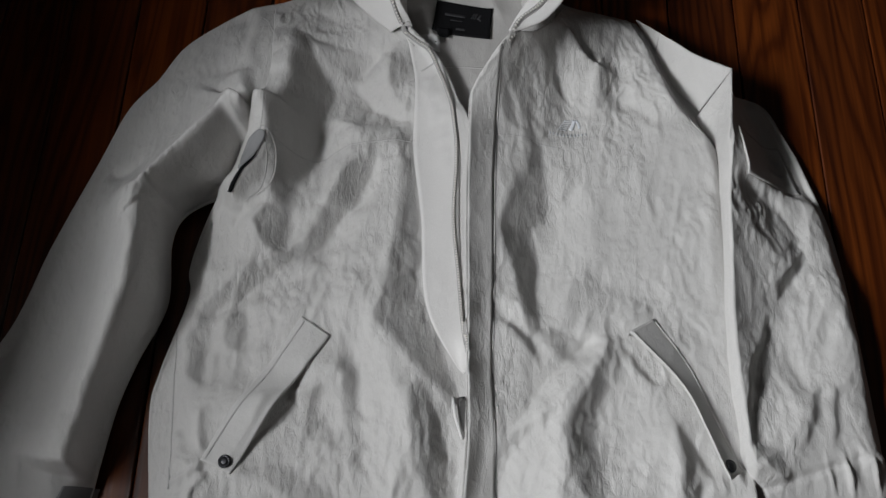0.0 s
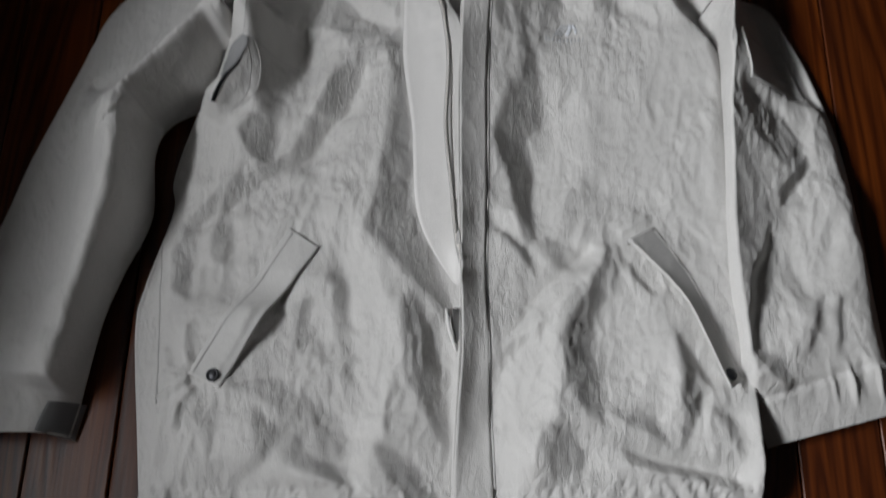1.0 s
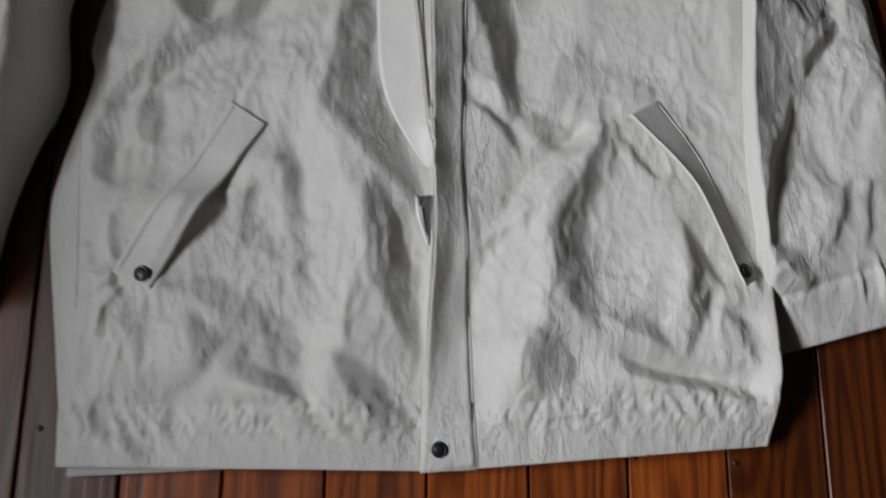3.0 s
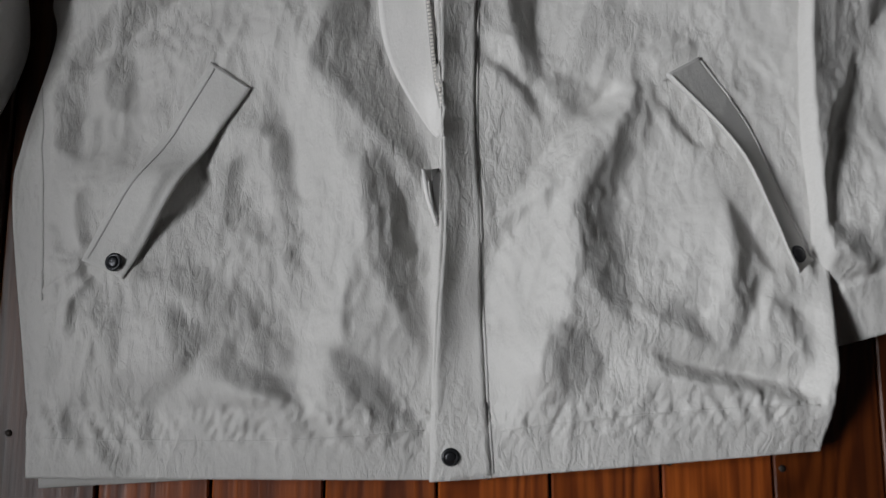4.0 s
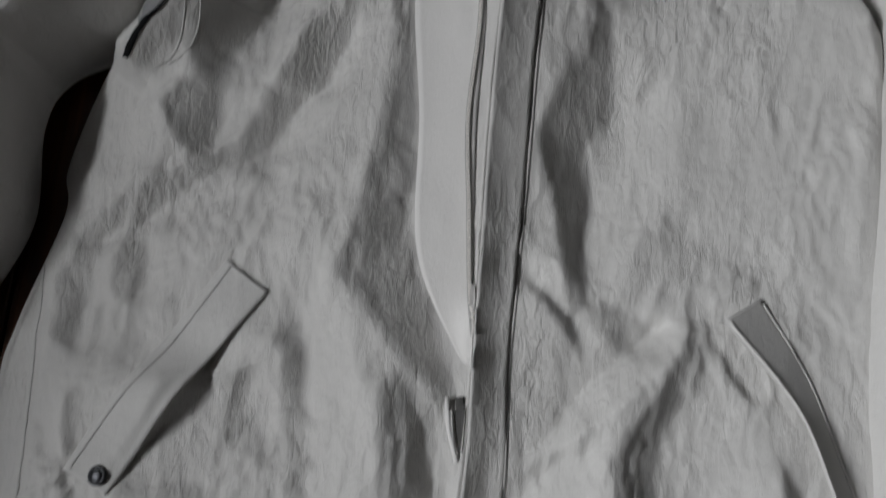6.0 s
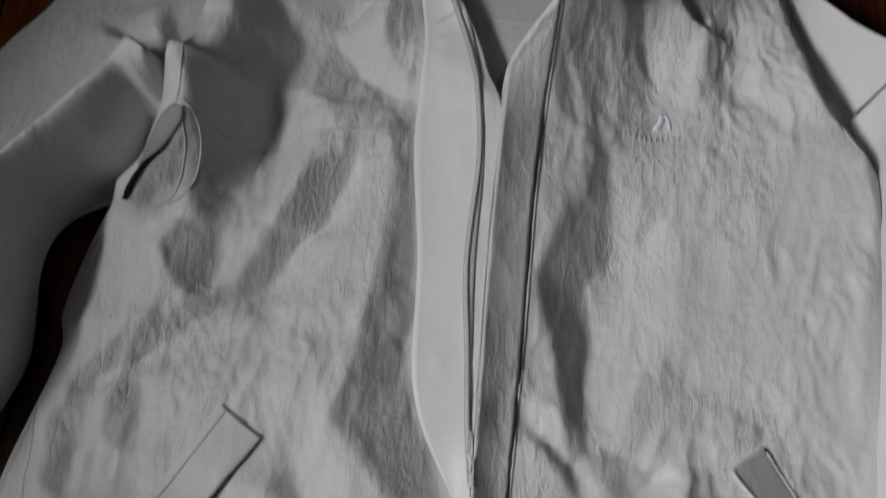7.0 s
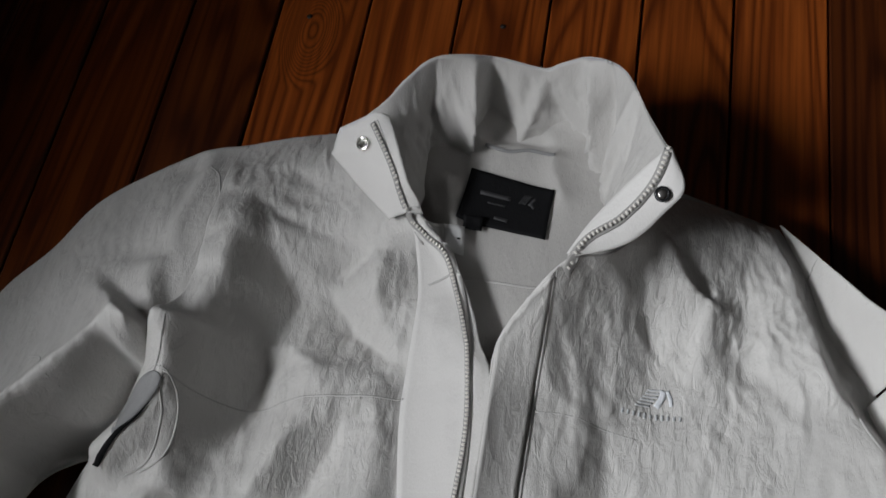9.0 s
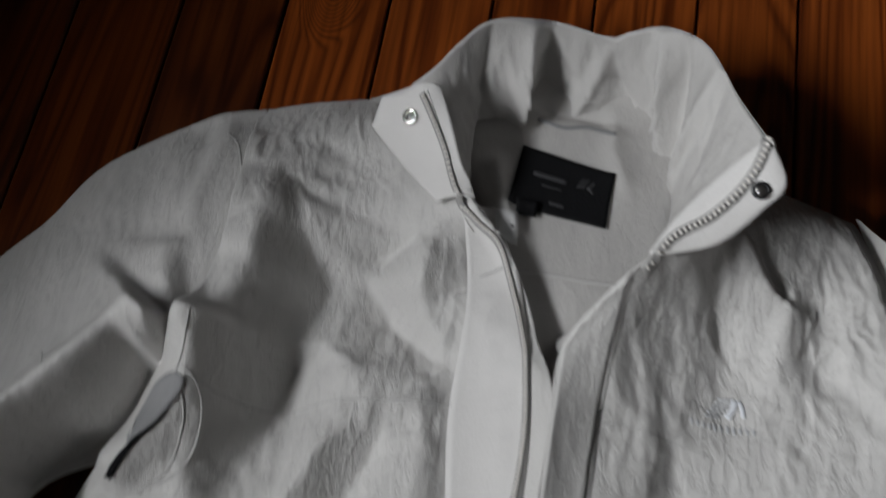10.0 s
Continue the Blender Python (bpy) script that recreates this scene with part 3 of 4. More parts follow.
facet(-0.47, 0, .006, (0.063, 0.250), (0.092, 0.230), (0.099, 0.200), (0.082, 0.221))
facet(0.25, 0, .007, (0.040, 0.284), (0.075, 0.274), (0.097, 0.238), (0.061, 0.253))
facet(0.2, 0, .014, (0.100, 0.320), (0.135, 0.428), (0.165, 0.446), (0.178, 0.345), (0.131, 0.275), (0.111, 0.260))
facet(0.1, 0, .020, (0.189, 0.431), (0.323, 0.435), (0.328, 0.331), (0.339, 0.212), (0.293, 0.247), (0.240, 0.290), (0.184, 0.311))
facet(0.48, 0.2, .008, (0.173, 0.236), (0.192, 0.236), (0.174, 0.207), (0.130, 0.163), (0.095, 0.133), (0.062, 0.119), (0.103, 0.169), (0.145, 0.206))
facet(-0.4, 0, .008, (0.157, 0.171), (0.172, 0.200), (0.192, 0.242), (0.198, 0.228), (0.187, 0.193), (0.172, 0.151), (0.162, 0.120), (0.129, 0.114), (0.136, 0.141))
facet(-0.25, 0, .007, (0.100, 0.230), (0.131, 0.206), (0.159, 0.227), (0.146, 0.235), (0.118, 0.249))
facet(0.1, 0, .009, (0.201, 0.222), (0.232, 0.166), (0.262, 0.113), (0.251, 0.053), (0.201, 0.098), (0.195, 0.165))
facet(-0.41, 0, .005, (0.206, 0.224), (0.227, 0.203), (0.241, 0.172), (0.226, 0.179))
facet(-0.35, 0, .006, (0.256, 0.134), (0.282, 0.106), (0.303, 0.073), (0.286, 0.079), (0.262, 0.105))
facet(0.36, 0, .014, (0.055, 0.088), (0.097, 0.127), (0.123, 0.137), (0.125, 0.089), (0.122, 0.039), (0.103, 0.007), (0.093, -0.048), (0.060, -0.072), (0.052, 0.012))
facet(-0.27, 0, .013, (0.127, 0.125), (0.160, 0.129), (0.172, 0.077), (0.178, 0.020), (0.158, 0.033), (0.134, 0.077))
facet(0.15, 0, .014, (0.186, 0.123), (0.249, 0.144), (0.257, 0.092), (0.260, 0.017), (0.233, 0.041), (0.190, 0.053))
facet(-0.27, 0, .011, (0.100, -0.002), (0.115, 0.020), (0.146, 0.014), (0.158, -0.010), (0.151, -0.030), (0.121, -0.036), (0.104, -0.025))
facet(-0.37, 0, .010, (0.260, 0.118), (0.273, 0.112), (0.285, 0.061), (0.276, 0.017), (0.266, -0.001), (0.262, 0.048))
facet(-0.072, 0.3, .013, (0.189, 0.014), (0.244, 0.004), (0.326, -0.010), (0.328, -0.034), (0.280, -0.021), (0.243, -0.016), (0.188, -0.002))
facet(-0.25, -0.4, .008, (0.186, -0.003), (0.215, -0.008), (0.246, -0.017), (0.284, -0.024), (0.334, -0.037), (0.333, -0.049), (0.287, -0.045), (0.245, -0.034), (0.202, -0.025))
facet(-0.3, 0, .008, (0.183, 0.041), (0.220, 0.036), (0.244, 0.018), (0.254, -0.003), (0.238, 0.008), (0.201, 0.020))
facet(-0.34, 0, .010, (0.296, 0.042), (0.331, 0.026), (0.337, -0.008), (0.323, -0.007), (0.301, 0.022))
facet(-0.75, 0, .0050, (0.241, 0.723), (0.258, 0.724), (0.282, 0.666), (0.302, 0.605), (0.321, 0.551), (0.341, 0.510), (0.329, 0.510), (0.295, 0.559), (0.274, 0.623), (0.253, 0.674))
facet(-0.2, 0, .0080, (0.357, 0.468), (0.384, 0.443), (0.425, 0.412), (0.448, 0.365), (0.422, 0.333), (0.404, 0.356), (0.371, 0.386))
facet(-0.47, 0, .0050, (0.404, 0.310), (0.423, 0.335), (0.448, 0.369), (0.455, 0.357), (0.428, 0.318), (0.412, 0.293))
facet(-0.57, 0, .0050, (0.392, 0.283), (0.385, 0.246), (0.367, 0.210), (0.347, 0.152), (0.342, 0.164), (0.359, 0.209), (0.376, 0.246))
facet(-0.4, 0, .0050, (0.335, 0.152), (0.352, 0.174), (0.349, 0.106), (0.337, 0.092))
facet(0.16, 0, .0150, (0.426, 0.318), (0.461, 0.331), (0.474, 0.271), (0.476, 0.185), (0.431, 0.156), (0.408, 0.239))
facet(0.22, 0, .0090, (0.361, 0.174), (0.390, 0.210), (0.411, 0.155), (0.391, 0.101), (0.359, 0.107))
facet(-0.3, 0, .0060, (0.426, 0.169), (0.442, 0.177), (0.428, 0.128), (0.411, 0.101))
facet(-0.3, 0, .0060, (0.461, 0.177), (0.472, 0.177), (0.460, 0.123), (0.448, 0.103))
# crest, hollow and underarm of the sleeve on the window's side
facet(-0.3, 0, .0050, (-0.291, 0.541), (-0.282, 0.515), (-0.288, 0.481), (-0.309, 0.443), (-0.336, 0.402), (-0.362, 0.362), (-0.363, 0.320), (-0.373, 0.312), (-0.388, 0.319), (-0.400, 0.388), (-0.372, 0.429), (-0.340, 0.458), (-0.312, 0.501))
facet(-0.35, 0, .0050, (-0.407, 0.398), (-0.391, 0.320), (-0.379, 0.297), (-0.359, 0.261), (-0.356, 0.239), (-0.364, 0.196), (-0.383, 0.141), (-0.399, 0.101), (-0.399, 0.140), (-0.395, 0.195), (-0.391, 0.253), (-0.397, 0.320))
facet(0.4, 0, .0050, (-0.291, 0.549), (-0.267, 0.517), (-0.269, 0.492), (-0.288, 0.466), (-0.300, 0.436), (-0.320, 0.399), (-0.353, 0.375), (-0.336, 0.411), (-0.306, 0.457), (-0.287, 0.491), (-0.283, 0.521))
facet(-0.45, 0, .0050, (-0.302, 0.588), (-0.284, 0.597), (-0.262, 0.594), (-0.265, 0.574), (-0.254, 0.539), (-0.241, 0.488), (-0.255, 0.500), (-0.264, 0.526), (-0.279, 0.552), (-0.293, 0.556))
facet(0.25, 0, .0060, (-0.263, 0.613), (-0.234, 0.623), (-0.225, 0.573), (-0.236, 0.533), (-0.247, 0.528), (-0.254, 0.563))
facet(-0.3, 0, .0040, (-0.481, 0.441), (-0.464, 0.449), (-0.443, 0.436), (-0.465, 0.434))
facet(0.35, 0, .0080, (-0.408, 0.428), (-0.345, 0.500), (-0.299, 0.545), (-0.310, 0.514), (-0.354, 0.454), (-0.396, 0.396), (-0.411, 0.403))
facet(0.12, 0, .0120, (-0.488, 0.355), (-0.423, 0.397), (-0.400, 0.320), (-0.400, 0.209), (-0.411, 0.113), (-0.450, 0.112), (-0.494, 0.138))
facet(-0.25, 0, .0060, (-0.436, 0.104), (-0.415, 0.118), (-0.418, 0.078), (-0.426, 0.052), (-0.441, 0.077))
facet(-0.55, 0, .0060, (0.374, 0.606), (0.401, 0.566), (0.437, 0.484), (0.450, 0.442), (0.378, 0.455), (0.366, 0.516))
facet(-0.25, 0, .0080, (0.046, 0.632), (0.109, 0.625), (0.139, 0.580), (0.145, 0.527), (0.107, 0.517), (0.061, 0.524), (0.045, 0.550))
facet(-0.3, 0, .0060, (-0.291, 0.248), (-0.268, 0.264), (-0.258, 0.234), (-0.268, 0.205), (-0.283, 0.212))
facet(-0.25, 0, .0060, (-0.181, 0.160), (-0.166, 0.167), (-0.160, 0.121), (-0.172, 0.102), (-0.182, 0.127))
facet(0.2, 0, .0070, (-0.157, 0.180), (-0.138, 0.181), (-0.129, 0.122), (-0.144, 0.102))
# stiff folds below the collar's turned end
facet(-0.52, 0, .0170, (-0.232, 0.668), (-0.192, 0.618), (-0.171, 0.591), (-0.197, 0.532), (-0.200, 0.492), (-0.205, 0.450), (-0.219, 0.400), (-0.224, 0.368), (-0.234, 0.376), (-0.238, 0.424), (-0.253, 0.482), (-0.243, 0.535), (-0.228, 0.580))
facet(0.45, 0, .0040, (-0.145, 0.600), (-0.129, 0.622), (-0.111, 0.636), (-0.099, 0.627), (-0.105, 0.603), (-0.106, 0.587), (-0.084, 0.553), (-0.073, 0.534), (-0.091, 0.536), (-0.118, 0.568), (-0.132, 0.588))
facet(-0.45, 0, .0050, (-0.105, 0.589), (-0.097, 0.613), (-0.094, 0.639), (-0.077, 0.645), (-0.058, 0.625), (-0.060, 0.608), (-0.082, 0.593), (-0.093, 0.583))
facet(-0.2, 0, .0060, (-0.149, 0.597), (-0.134, 0.589), (-0.116, 0.564), (-0.092, 0.536), (-0.092, 0.510), (-0.135, 0.503), (-0.164, 0.540), (-0.156, 0.574))
facet(0.35, 0, .0060, (-0.192, 0.523), (-0.166, 0.543), (-0.141, 0.526), (-0.148, 0.488), (-0.162, 0.446), (-0.177, 0.409), (-0.191, 0.388), (-0.186, 0.442), (-0.186, 0.482))
facet(-0.4, 0, .0060, (-0.124, 0.493), (-0.108, 0.490), (-0.123, 0.448), (-0.138, 0.407), (-0.149, 0.396), (-0.141, 0.440))
facet(-0.45, -0.5, .0080, (-0.173, 0.398), (-0.184, 0.350), (-0.225, 0.324), (-0.264, 0.290), (-0.310, 0.266), (-0.323, 0.232), (-0.327, 0.258), (-0.316, 0.281), (-0.286, 0.301), (-0.246, 0.326), (-0.203, 0.359), (-0.185, 0.406))
facet(-0.38, 0, .0120, (0.080, 0.520), (0.103, 0.508), (0.117, 0.457), (0.118, 0.407), (0.096, 0.382), (0.098, 0.328), (0.106, 0.245), (0.092, 0.236), (0.079, 0.281), (0.061, 0.334), (0.048, 0.381), (0.063, 0.430), (0.084, 0.460))
lf = Folds()
# the edge of the armhole above the vent
lf.add([(-0.248, 0.545), (-0.250, 0.500), (-0.260, 0.468), (-0.282, 0.437), (-0.308, 0.402)], .024, .026, .034, .1, .12)
# puckers round the pocket snap
lf.add([(-0.287, 0.068), (-0.312, 0.069), (-0.336, 0.079)], .006, .008, .006, .6)
lf.add([(-0.293, 0.064), (-0.314, 0.054), (-0.337, 0.044)], .006, .008, .006, .6)
lf.add([(-0.283, 0.06), (-0.3, 0.036), (-0.306, 0.005)], .008, .009, .008, .6)
lf.add([(-0.291, 0.074), (-0.306, 0.105), (-0.307, 0.138)], .010, .010, .007, .5)
lf.add([(-0.334, 0.111), (-0.326, 0.086), (-0.297, 0.072)], .008, .010, .006, .5)
lf.add([(-0.258, 0.061), (-0.209, 0.071), (-0.165, 0.066)], .010, .012, -.005, .5)


def draped(folds):
    return lambda x, y: drape(x, y) + folds(x, y)


def gathers(x, y, near):
    return near * (0.0060 * pinched(x * 50 + 25 * y, y * 22) + 0.0046 * pinched(x * 120 - 50 * y, y * 70 + 3))


def front_extra(x, y, z, u, v, da, db):
    hem = np.exp(-((v * .95 - .046) / .022) ** 2)
    z = z + gathers(x, y, hem) - 0.002 * np.exp(-((v * .95 - .06) / .006) ** 2)
    low = np.clip(1 - v * .95 / .10, 0, 1)
    z = z * (1 - 0.45 * low ** 1.5)
    end = np.clip((v - .95) / .05, 0, 1)
    return z * (1 - .25 * end ** 2)


FRONT_L = cloth(lf_a, lf_b, .0026, .042, .055, .075, draped(lf), front_extra, wrinkle=1.1, power=1.2, pin=(.0005, .014))
lay("front_panel", FRONT_L, NYLON, jacket, "crinkled front panel with a sloping welt pocket")

# right front
rf_a = [(0.342, -0.086, 0.034), (0.349, -0.035, 0.052), (0.351, 0.021, 0.046), (0.352, 0.098, 0.036), (0.352, 0.21, 0.044), (0.350, 0.339, 0.046), (0.349, 0.484, 0.046), (0.344, 0.541, 0.03), (0.331, 0.575, 0.03), (0.298, 0.625, 0.02), (0.278, 0.677, 0.02), (0.252, 0.726, 0.03)]
rf_b = [(0.004, -0.114, 0.016), (0.006, -0.012, 0.032), (0.011, 0.111, 0.055), (0.011, 0.194, 0.064), (0.008, 0.307, 0.072), (0.006, 0.406, 0.078), (0.008, 0.501, 0.086), (0.01, 0.551, 0.094), (0.032, 0.585, 0.122), (0.058, 0.61, 0.146), (0.093, 0.629, 0.13), (0.125, 0.68, 0.09), (0.15, 0.745, 0.04)]
rf = Folds()
# short puckers at the pocket's upper corner
rf.add([(0.189, 0.262), (0.146, 0.231), (0.104, 0.215)], .012, .012, .002, .5)
rf.add([(0.239, 0.278), (0.217, 0.262), (0.201, 0.251)], .008, .008, .003, .6)
rf.add([(0.225, 0.285), (0.205, 0.268), (0.190, 0.262)], .006, .006, .002, .6)
rf.add([(0.202, 0.240), (0.192, 0.205), (0.186, 0.171)], .008, .010, .005, .5)


lay("front_panel", cloth(rf_a, rf_b, .0026, .044, .050, .055, draped(rf), front_extra, wrinkle=1.1, power=1.0, pin=.014), NYLON, jacket, "crinkled front panel with chest embroidery and pocket")

# left sleeve
sl_a = [(-0.272, 0.755, 0.012), (-0.315, 0.738, 0.012), (-0.396, 0.674, 0.012), (-0.431, 0.612, 0.012), (-0.466, 0.56, 0.012), (-0.493, 0.475, 0.012), (-0.534, 0.347, 0.012), (-0.563, 0.237, 0.012)] + [(-0.622, 0.12, 0.012), (-0.64, 0.0, 0.012)]
sl_b = [(-0.244, 0.455, 0.025), (-0.271, 0.438, 0.020), (-0.307, 0.428, 0.018), (-0.358, 0.4, 0.018), (-0.374, 0.357, 0.02), (-0.37, 0.273, 0.012), (-0.396, 0.198, 0.012), (-0.412, 0.14, 0.012), (-0.421, 0.07, 0.012), (-0.424, 0.041, 0.012), (-0.431, 0.004, 0.01)]
sl = Folds()
# the crest from the armhole to the cuff, and the hollow that it overhangs
sl.add([(-0.275, 0.528), (-0.304, 0.486), (-0.333, 0.450), (-0.365, 0.418), (-0.393, 0.382), (-0.388, 0.330), (-0.385, 0.258), (-0.387, 0.176), (-0.394, 0.112), (-0.405, 0.040)], .060, .014, .056, .12, .03)
sl.add([(-0.290, 0.500), (-0.316, 0.466), (-0.350, 0.428), (-0.380, 0.392)], .012, .050, -.050, .0, .08)
sl.add([(-0.295, 0.686), (-0.241, 0.651), (-0.224, 0.607)], .03, .02, .010)
sl.add([(-0.474, 0.455), (-0.447, 0.447), (-0.415, 0.461)], .012, .010, -.007, .5)
sl.add([(-0.448, 0.185), (-0.456, 0.116), (-0.462, 0.043)], .03, .03, .006)
sl.add([(-0.495, 0.114), (-0.501, 0.075), (-0.498, 0.03)], .02, .02, .006)
sl.add([(-0.401, 0.104), (-0.422, 0.077), (-0.442, 0.044)], .015, .015, .006)


def armhole(x, y, z, u, v, da, db):
    """Brings the head of the sleeve up to the seam of the front."""
    edge = FRONT_L[int(.55 * len(FRONT_L)):, 0]
    order = np.argsort(edge[:, 1])
    seam_z = np.interp(y, edge[order, 1], edge[order, 2]) - .0015 - .006 * np.clip((u - .8) / .2, 0, 1) + 0 * v
    k = np.clip(1 - v / .13, 0, 1)
    k = k * k * (3 - 2 * k)
    n = np.clip(2.0 - v / .032, 0, 1)
    n = n * n * (3 - 2 * n)
    z = z + k * (seam_z - .048) * np.clip(da / .03, 0, 1)
    return z * (1 - n) + seam_z * n


lay("sleeve", cloth(sl_a, sl_b, .0028, .048, .075, .022, draped(sl), armhole, wrinkle=1.0, pin=0.010), NYLON, jacket, "long sleeve raised in a ridge with an open vent under the arm")

# right sleeve, its edge lying over the front
sr_a = [(0.324, 0.562, 0.045), (0.34, 0.514, 0.045), (0.339, 0.452, 0.042), (0.334, 0.331, 0.042), (0.331, 0.204, 0.04), (0.337, 0.128, 0.035), (0.339, 0.086, 0.03), (0.354, 0.047, 0.022), (0.368, 0.005, 0.012)]
sr_b = [(0.364, 0.608, 0.085), (0.427, 0.599, 0.014), (0.454, 0.541, 0.012), (0.477, 0.471, 0.012), (0.498, 0.388, 0.012), (0.511, 0.247, 0.012), (0.519, 0.111, 0.01)] + [(0.532, 0.05, 0.01)]
sr = Folds()
sr.add([(0.373, 0.622), (0.358, 0.568), (0.344, 0.442), (0.338, 0.322), (0.334, 0.198), (0.342, 0.058)], .006, .045, .024, .35, .05)
sr.add([(0.356, 0.097), (0.372, 0.079), (0.396, 0.066)], .008, .012, .006, .5)


def cuff_extra(x, y, z, u, v, da, db):
    """The ridge running from the shoulder's corner above, the gathered cuff below."""
    near = np.exp(-((v - .93) / .035) ** 2) * np.clip((u - .45) / .2, 0, 1)
    z = z + near * (0.009 * creased(x * 90 + 20 * y, y * 14) + .002)
    band = np.clip((v - .9) / .1, 0, 1)
    k = np.clip(1.45 - v / .22, 0, 1)
    k = k * k * (3 - 2 * k)
    crest = .065 + .935 * np.clip(1 - v / .14, 0, 1) ** 2
    fall = np.where(u < crest, .034 + .052 * u / crest, .086 - .072 * (u - crest) / np.maximum(1 - crest, .02))
    z = z * (1 - k) + (fall + (z - .045) * .35 * np.clip(v / .06, 0, 1)) * k
    return z * (1 - .45 * band) - 0.003 * np.exp(-((v - .905) / .008) ** 2)


lay("sleeve", cloth(sr_a, sr_b, .0028, .038, .008, .012, draped(sr), cuff_extra, pin=0.004, power=1.5), NYLON, jacket, "long sleeve with elastic cuff and a small flap pocket")

# the tilted cap of the right shoulder
cap_a = [(0.251, 0.726, 0.031), (0.278, 0.676, 0.021), (0.297, 0.624, 0.021), (0.33, 0.572, 0.034)]
cap_b = [(0.252, 0.724, 0.034), (0.279, 0.688, 0.052), (0.299, 0.662, 0.064), (0.323, 0.636, 0.074), (0.364, 0.608, 0.086)]


def tilted(x, y, z, u, v, da, db):
    za, zb = (np.interp(v, np.linspace(0, 1, 60), curve_points(e, 60)[:, 2]) for e in (cap_a, cap_b))
    return za + (zb - za) * u ** .85 + .5 * (crinkle(x, y) - .002)


lay("sleeve_head", cloth(cap_a, cap_b, .003, .04, .02, .02, None, tilted, wrinkle=0), NYLON, jacket, "smooth tilted head of the sleeve")

# collar
neck = [(-0.079, 0.666, 0.08), (-0.078, 0.701, 0.05), (-0.079, 0.75, 0.03), (-0.056, 0.77, 0.025), (-0.02, 0.774, 0.025), (0.033, 0.772, 0.025), (0.073, 0.765, 0.025), (0.089, 0.725, 0.045), (0.078, 0.655, 0.1), (0.057, 0.612, 0.148)]
rim = [(-0.136, 0.744, 0.106), (-0.119, 0.759, 0.114), (-0.103, 0.780, 0.122), (-0.079, 0.803, 0.126), (-0.032, 0.820, 0.112), (0.016, 0.819, 0.104), (0.031, 0.820, 0.112), (0.058, 0.822, 0.124), (0.088, 0.797, 0.143), (0.109, 0.739, 0.165), (0.124, 0.692, 0.19)]


def standing(low, high, nv, nu, bow, waves):
    """Points of a standing band between a lower and an upper edge."""
    a, b = curve_points(low, nv), curve_points(high, nv)
    u = np.linspace(0, 1, nu)[None, :, None]
    p = a[:, None] + (b - a)[:, None] * u
    v = np.linspace(0, 1, nv)[:, None]
    s = u[..., 0]
    p[..., 2] += bow * np.sin(math.pi * s) + waves * (soft_noise(v * 30 + s, s * 5) - .5) * .8 * np.sin(math.pi * s)
    if waves > .005:
        heart = np.array([0.0, 0.66])
        d = p[..., :2] - heart
        d = d / (np.linalg.norm(d, axis=2, keepdims=True) + 1e-6)
        push = np.zeros_like(p[..., 2])
        for at, before, after, deep, lean in ((.20, .020, .015, .006, .03), (.285, .050, .022, -.026, .05), (.345, .020, .030, .012, .0), (.43, .015, .030, -.010, .10),
                                              (.50, .030, .020, .008, -.05), (.60, .012, .025, -.016, -.04), (.64, .020, .030, .012, .0), (.73, .020, .012, -.012, .06), (.80, .030, .030, .006, .0)):
            off = v - at - lean * (s - .5)
            push += 1.8 * deep * np.exp(-1.2 * np.sqrt(off * off + 2e-5) / np.where(off < 0, before, after))
        push += .0022 * (creased(v * 46 + s * 3, s * 5 + v * 9) - .5) + .0014 * (creased(v * 90 - s * 6, s * 9) - .5)
        p[..., :2] += d * (push * np.sin(math.pi * np.clip(s, 0, 1)) ** .8)[..., None]
    return p


collar = lay("collar", standing(neck, rim, 150, 34, -.008, .012), LITLINING, jacket, "standing collar with folded rim, smooth inside", .004)
part("rim_piping", grid_mesh(standing(rim, [(x, y + .002, z - .003) for x, y, z in rim], 150, 4, .001, 0), .003), SMOOTH, collar)
# the two collar ends, turned open
tab_l_out = [(-0.134, 0.736, 0.118), (-0.154, 0.73, 0.107), (-0.158, 0.728, 0.104), (-0.162, 0.712, 0.092), (-0.161, 0.708, 0.09), (-0.131, 0.683, 0.08), (-0.101, 0.658, 0.078)]
tab_l_in = [(-0.111, 0.735, 0.125), (-0.098, 0.708, 0.12), (-0.086, 0.682, 0.108), (-0.077, 0.673, 0.095), (-0.071, 0.664, 0.085)]
tab_l = lay("collar_end", standing(tab_l_out, tab_l_in, 40, 22, .006, .002), SMOOTH, jacket, "turned-back collar end with an open snap")
tab_r_in = [(0.122, 0.693, 0.191), (0.105, 0.678, 0.18), (0.084, 0.655, 0.166), (0.068, 0.633, 0.158), (0.056, 0.612, 0.151)]
tab_r_out = [(0.127, 0.69, 0.192), (0.138, 0.663, 0.187), (0.127, 0.647, 0.176), (0.101, 0.623, 0.16), (0.058, 0.61, 0.148)]
tab_r = lay("collar_end", standing(tab_r_in, tab_r_out, 40, 14, .004, .001), SMOOTH, jacket, "standing collar end with a dark snap")

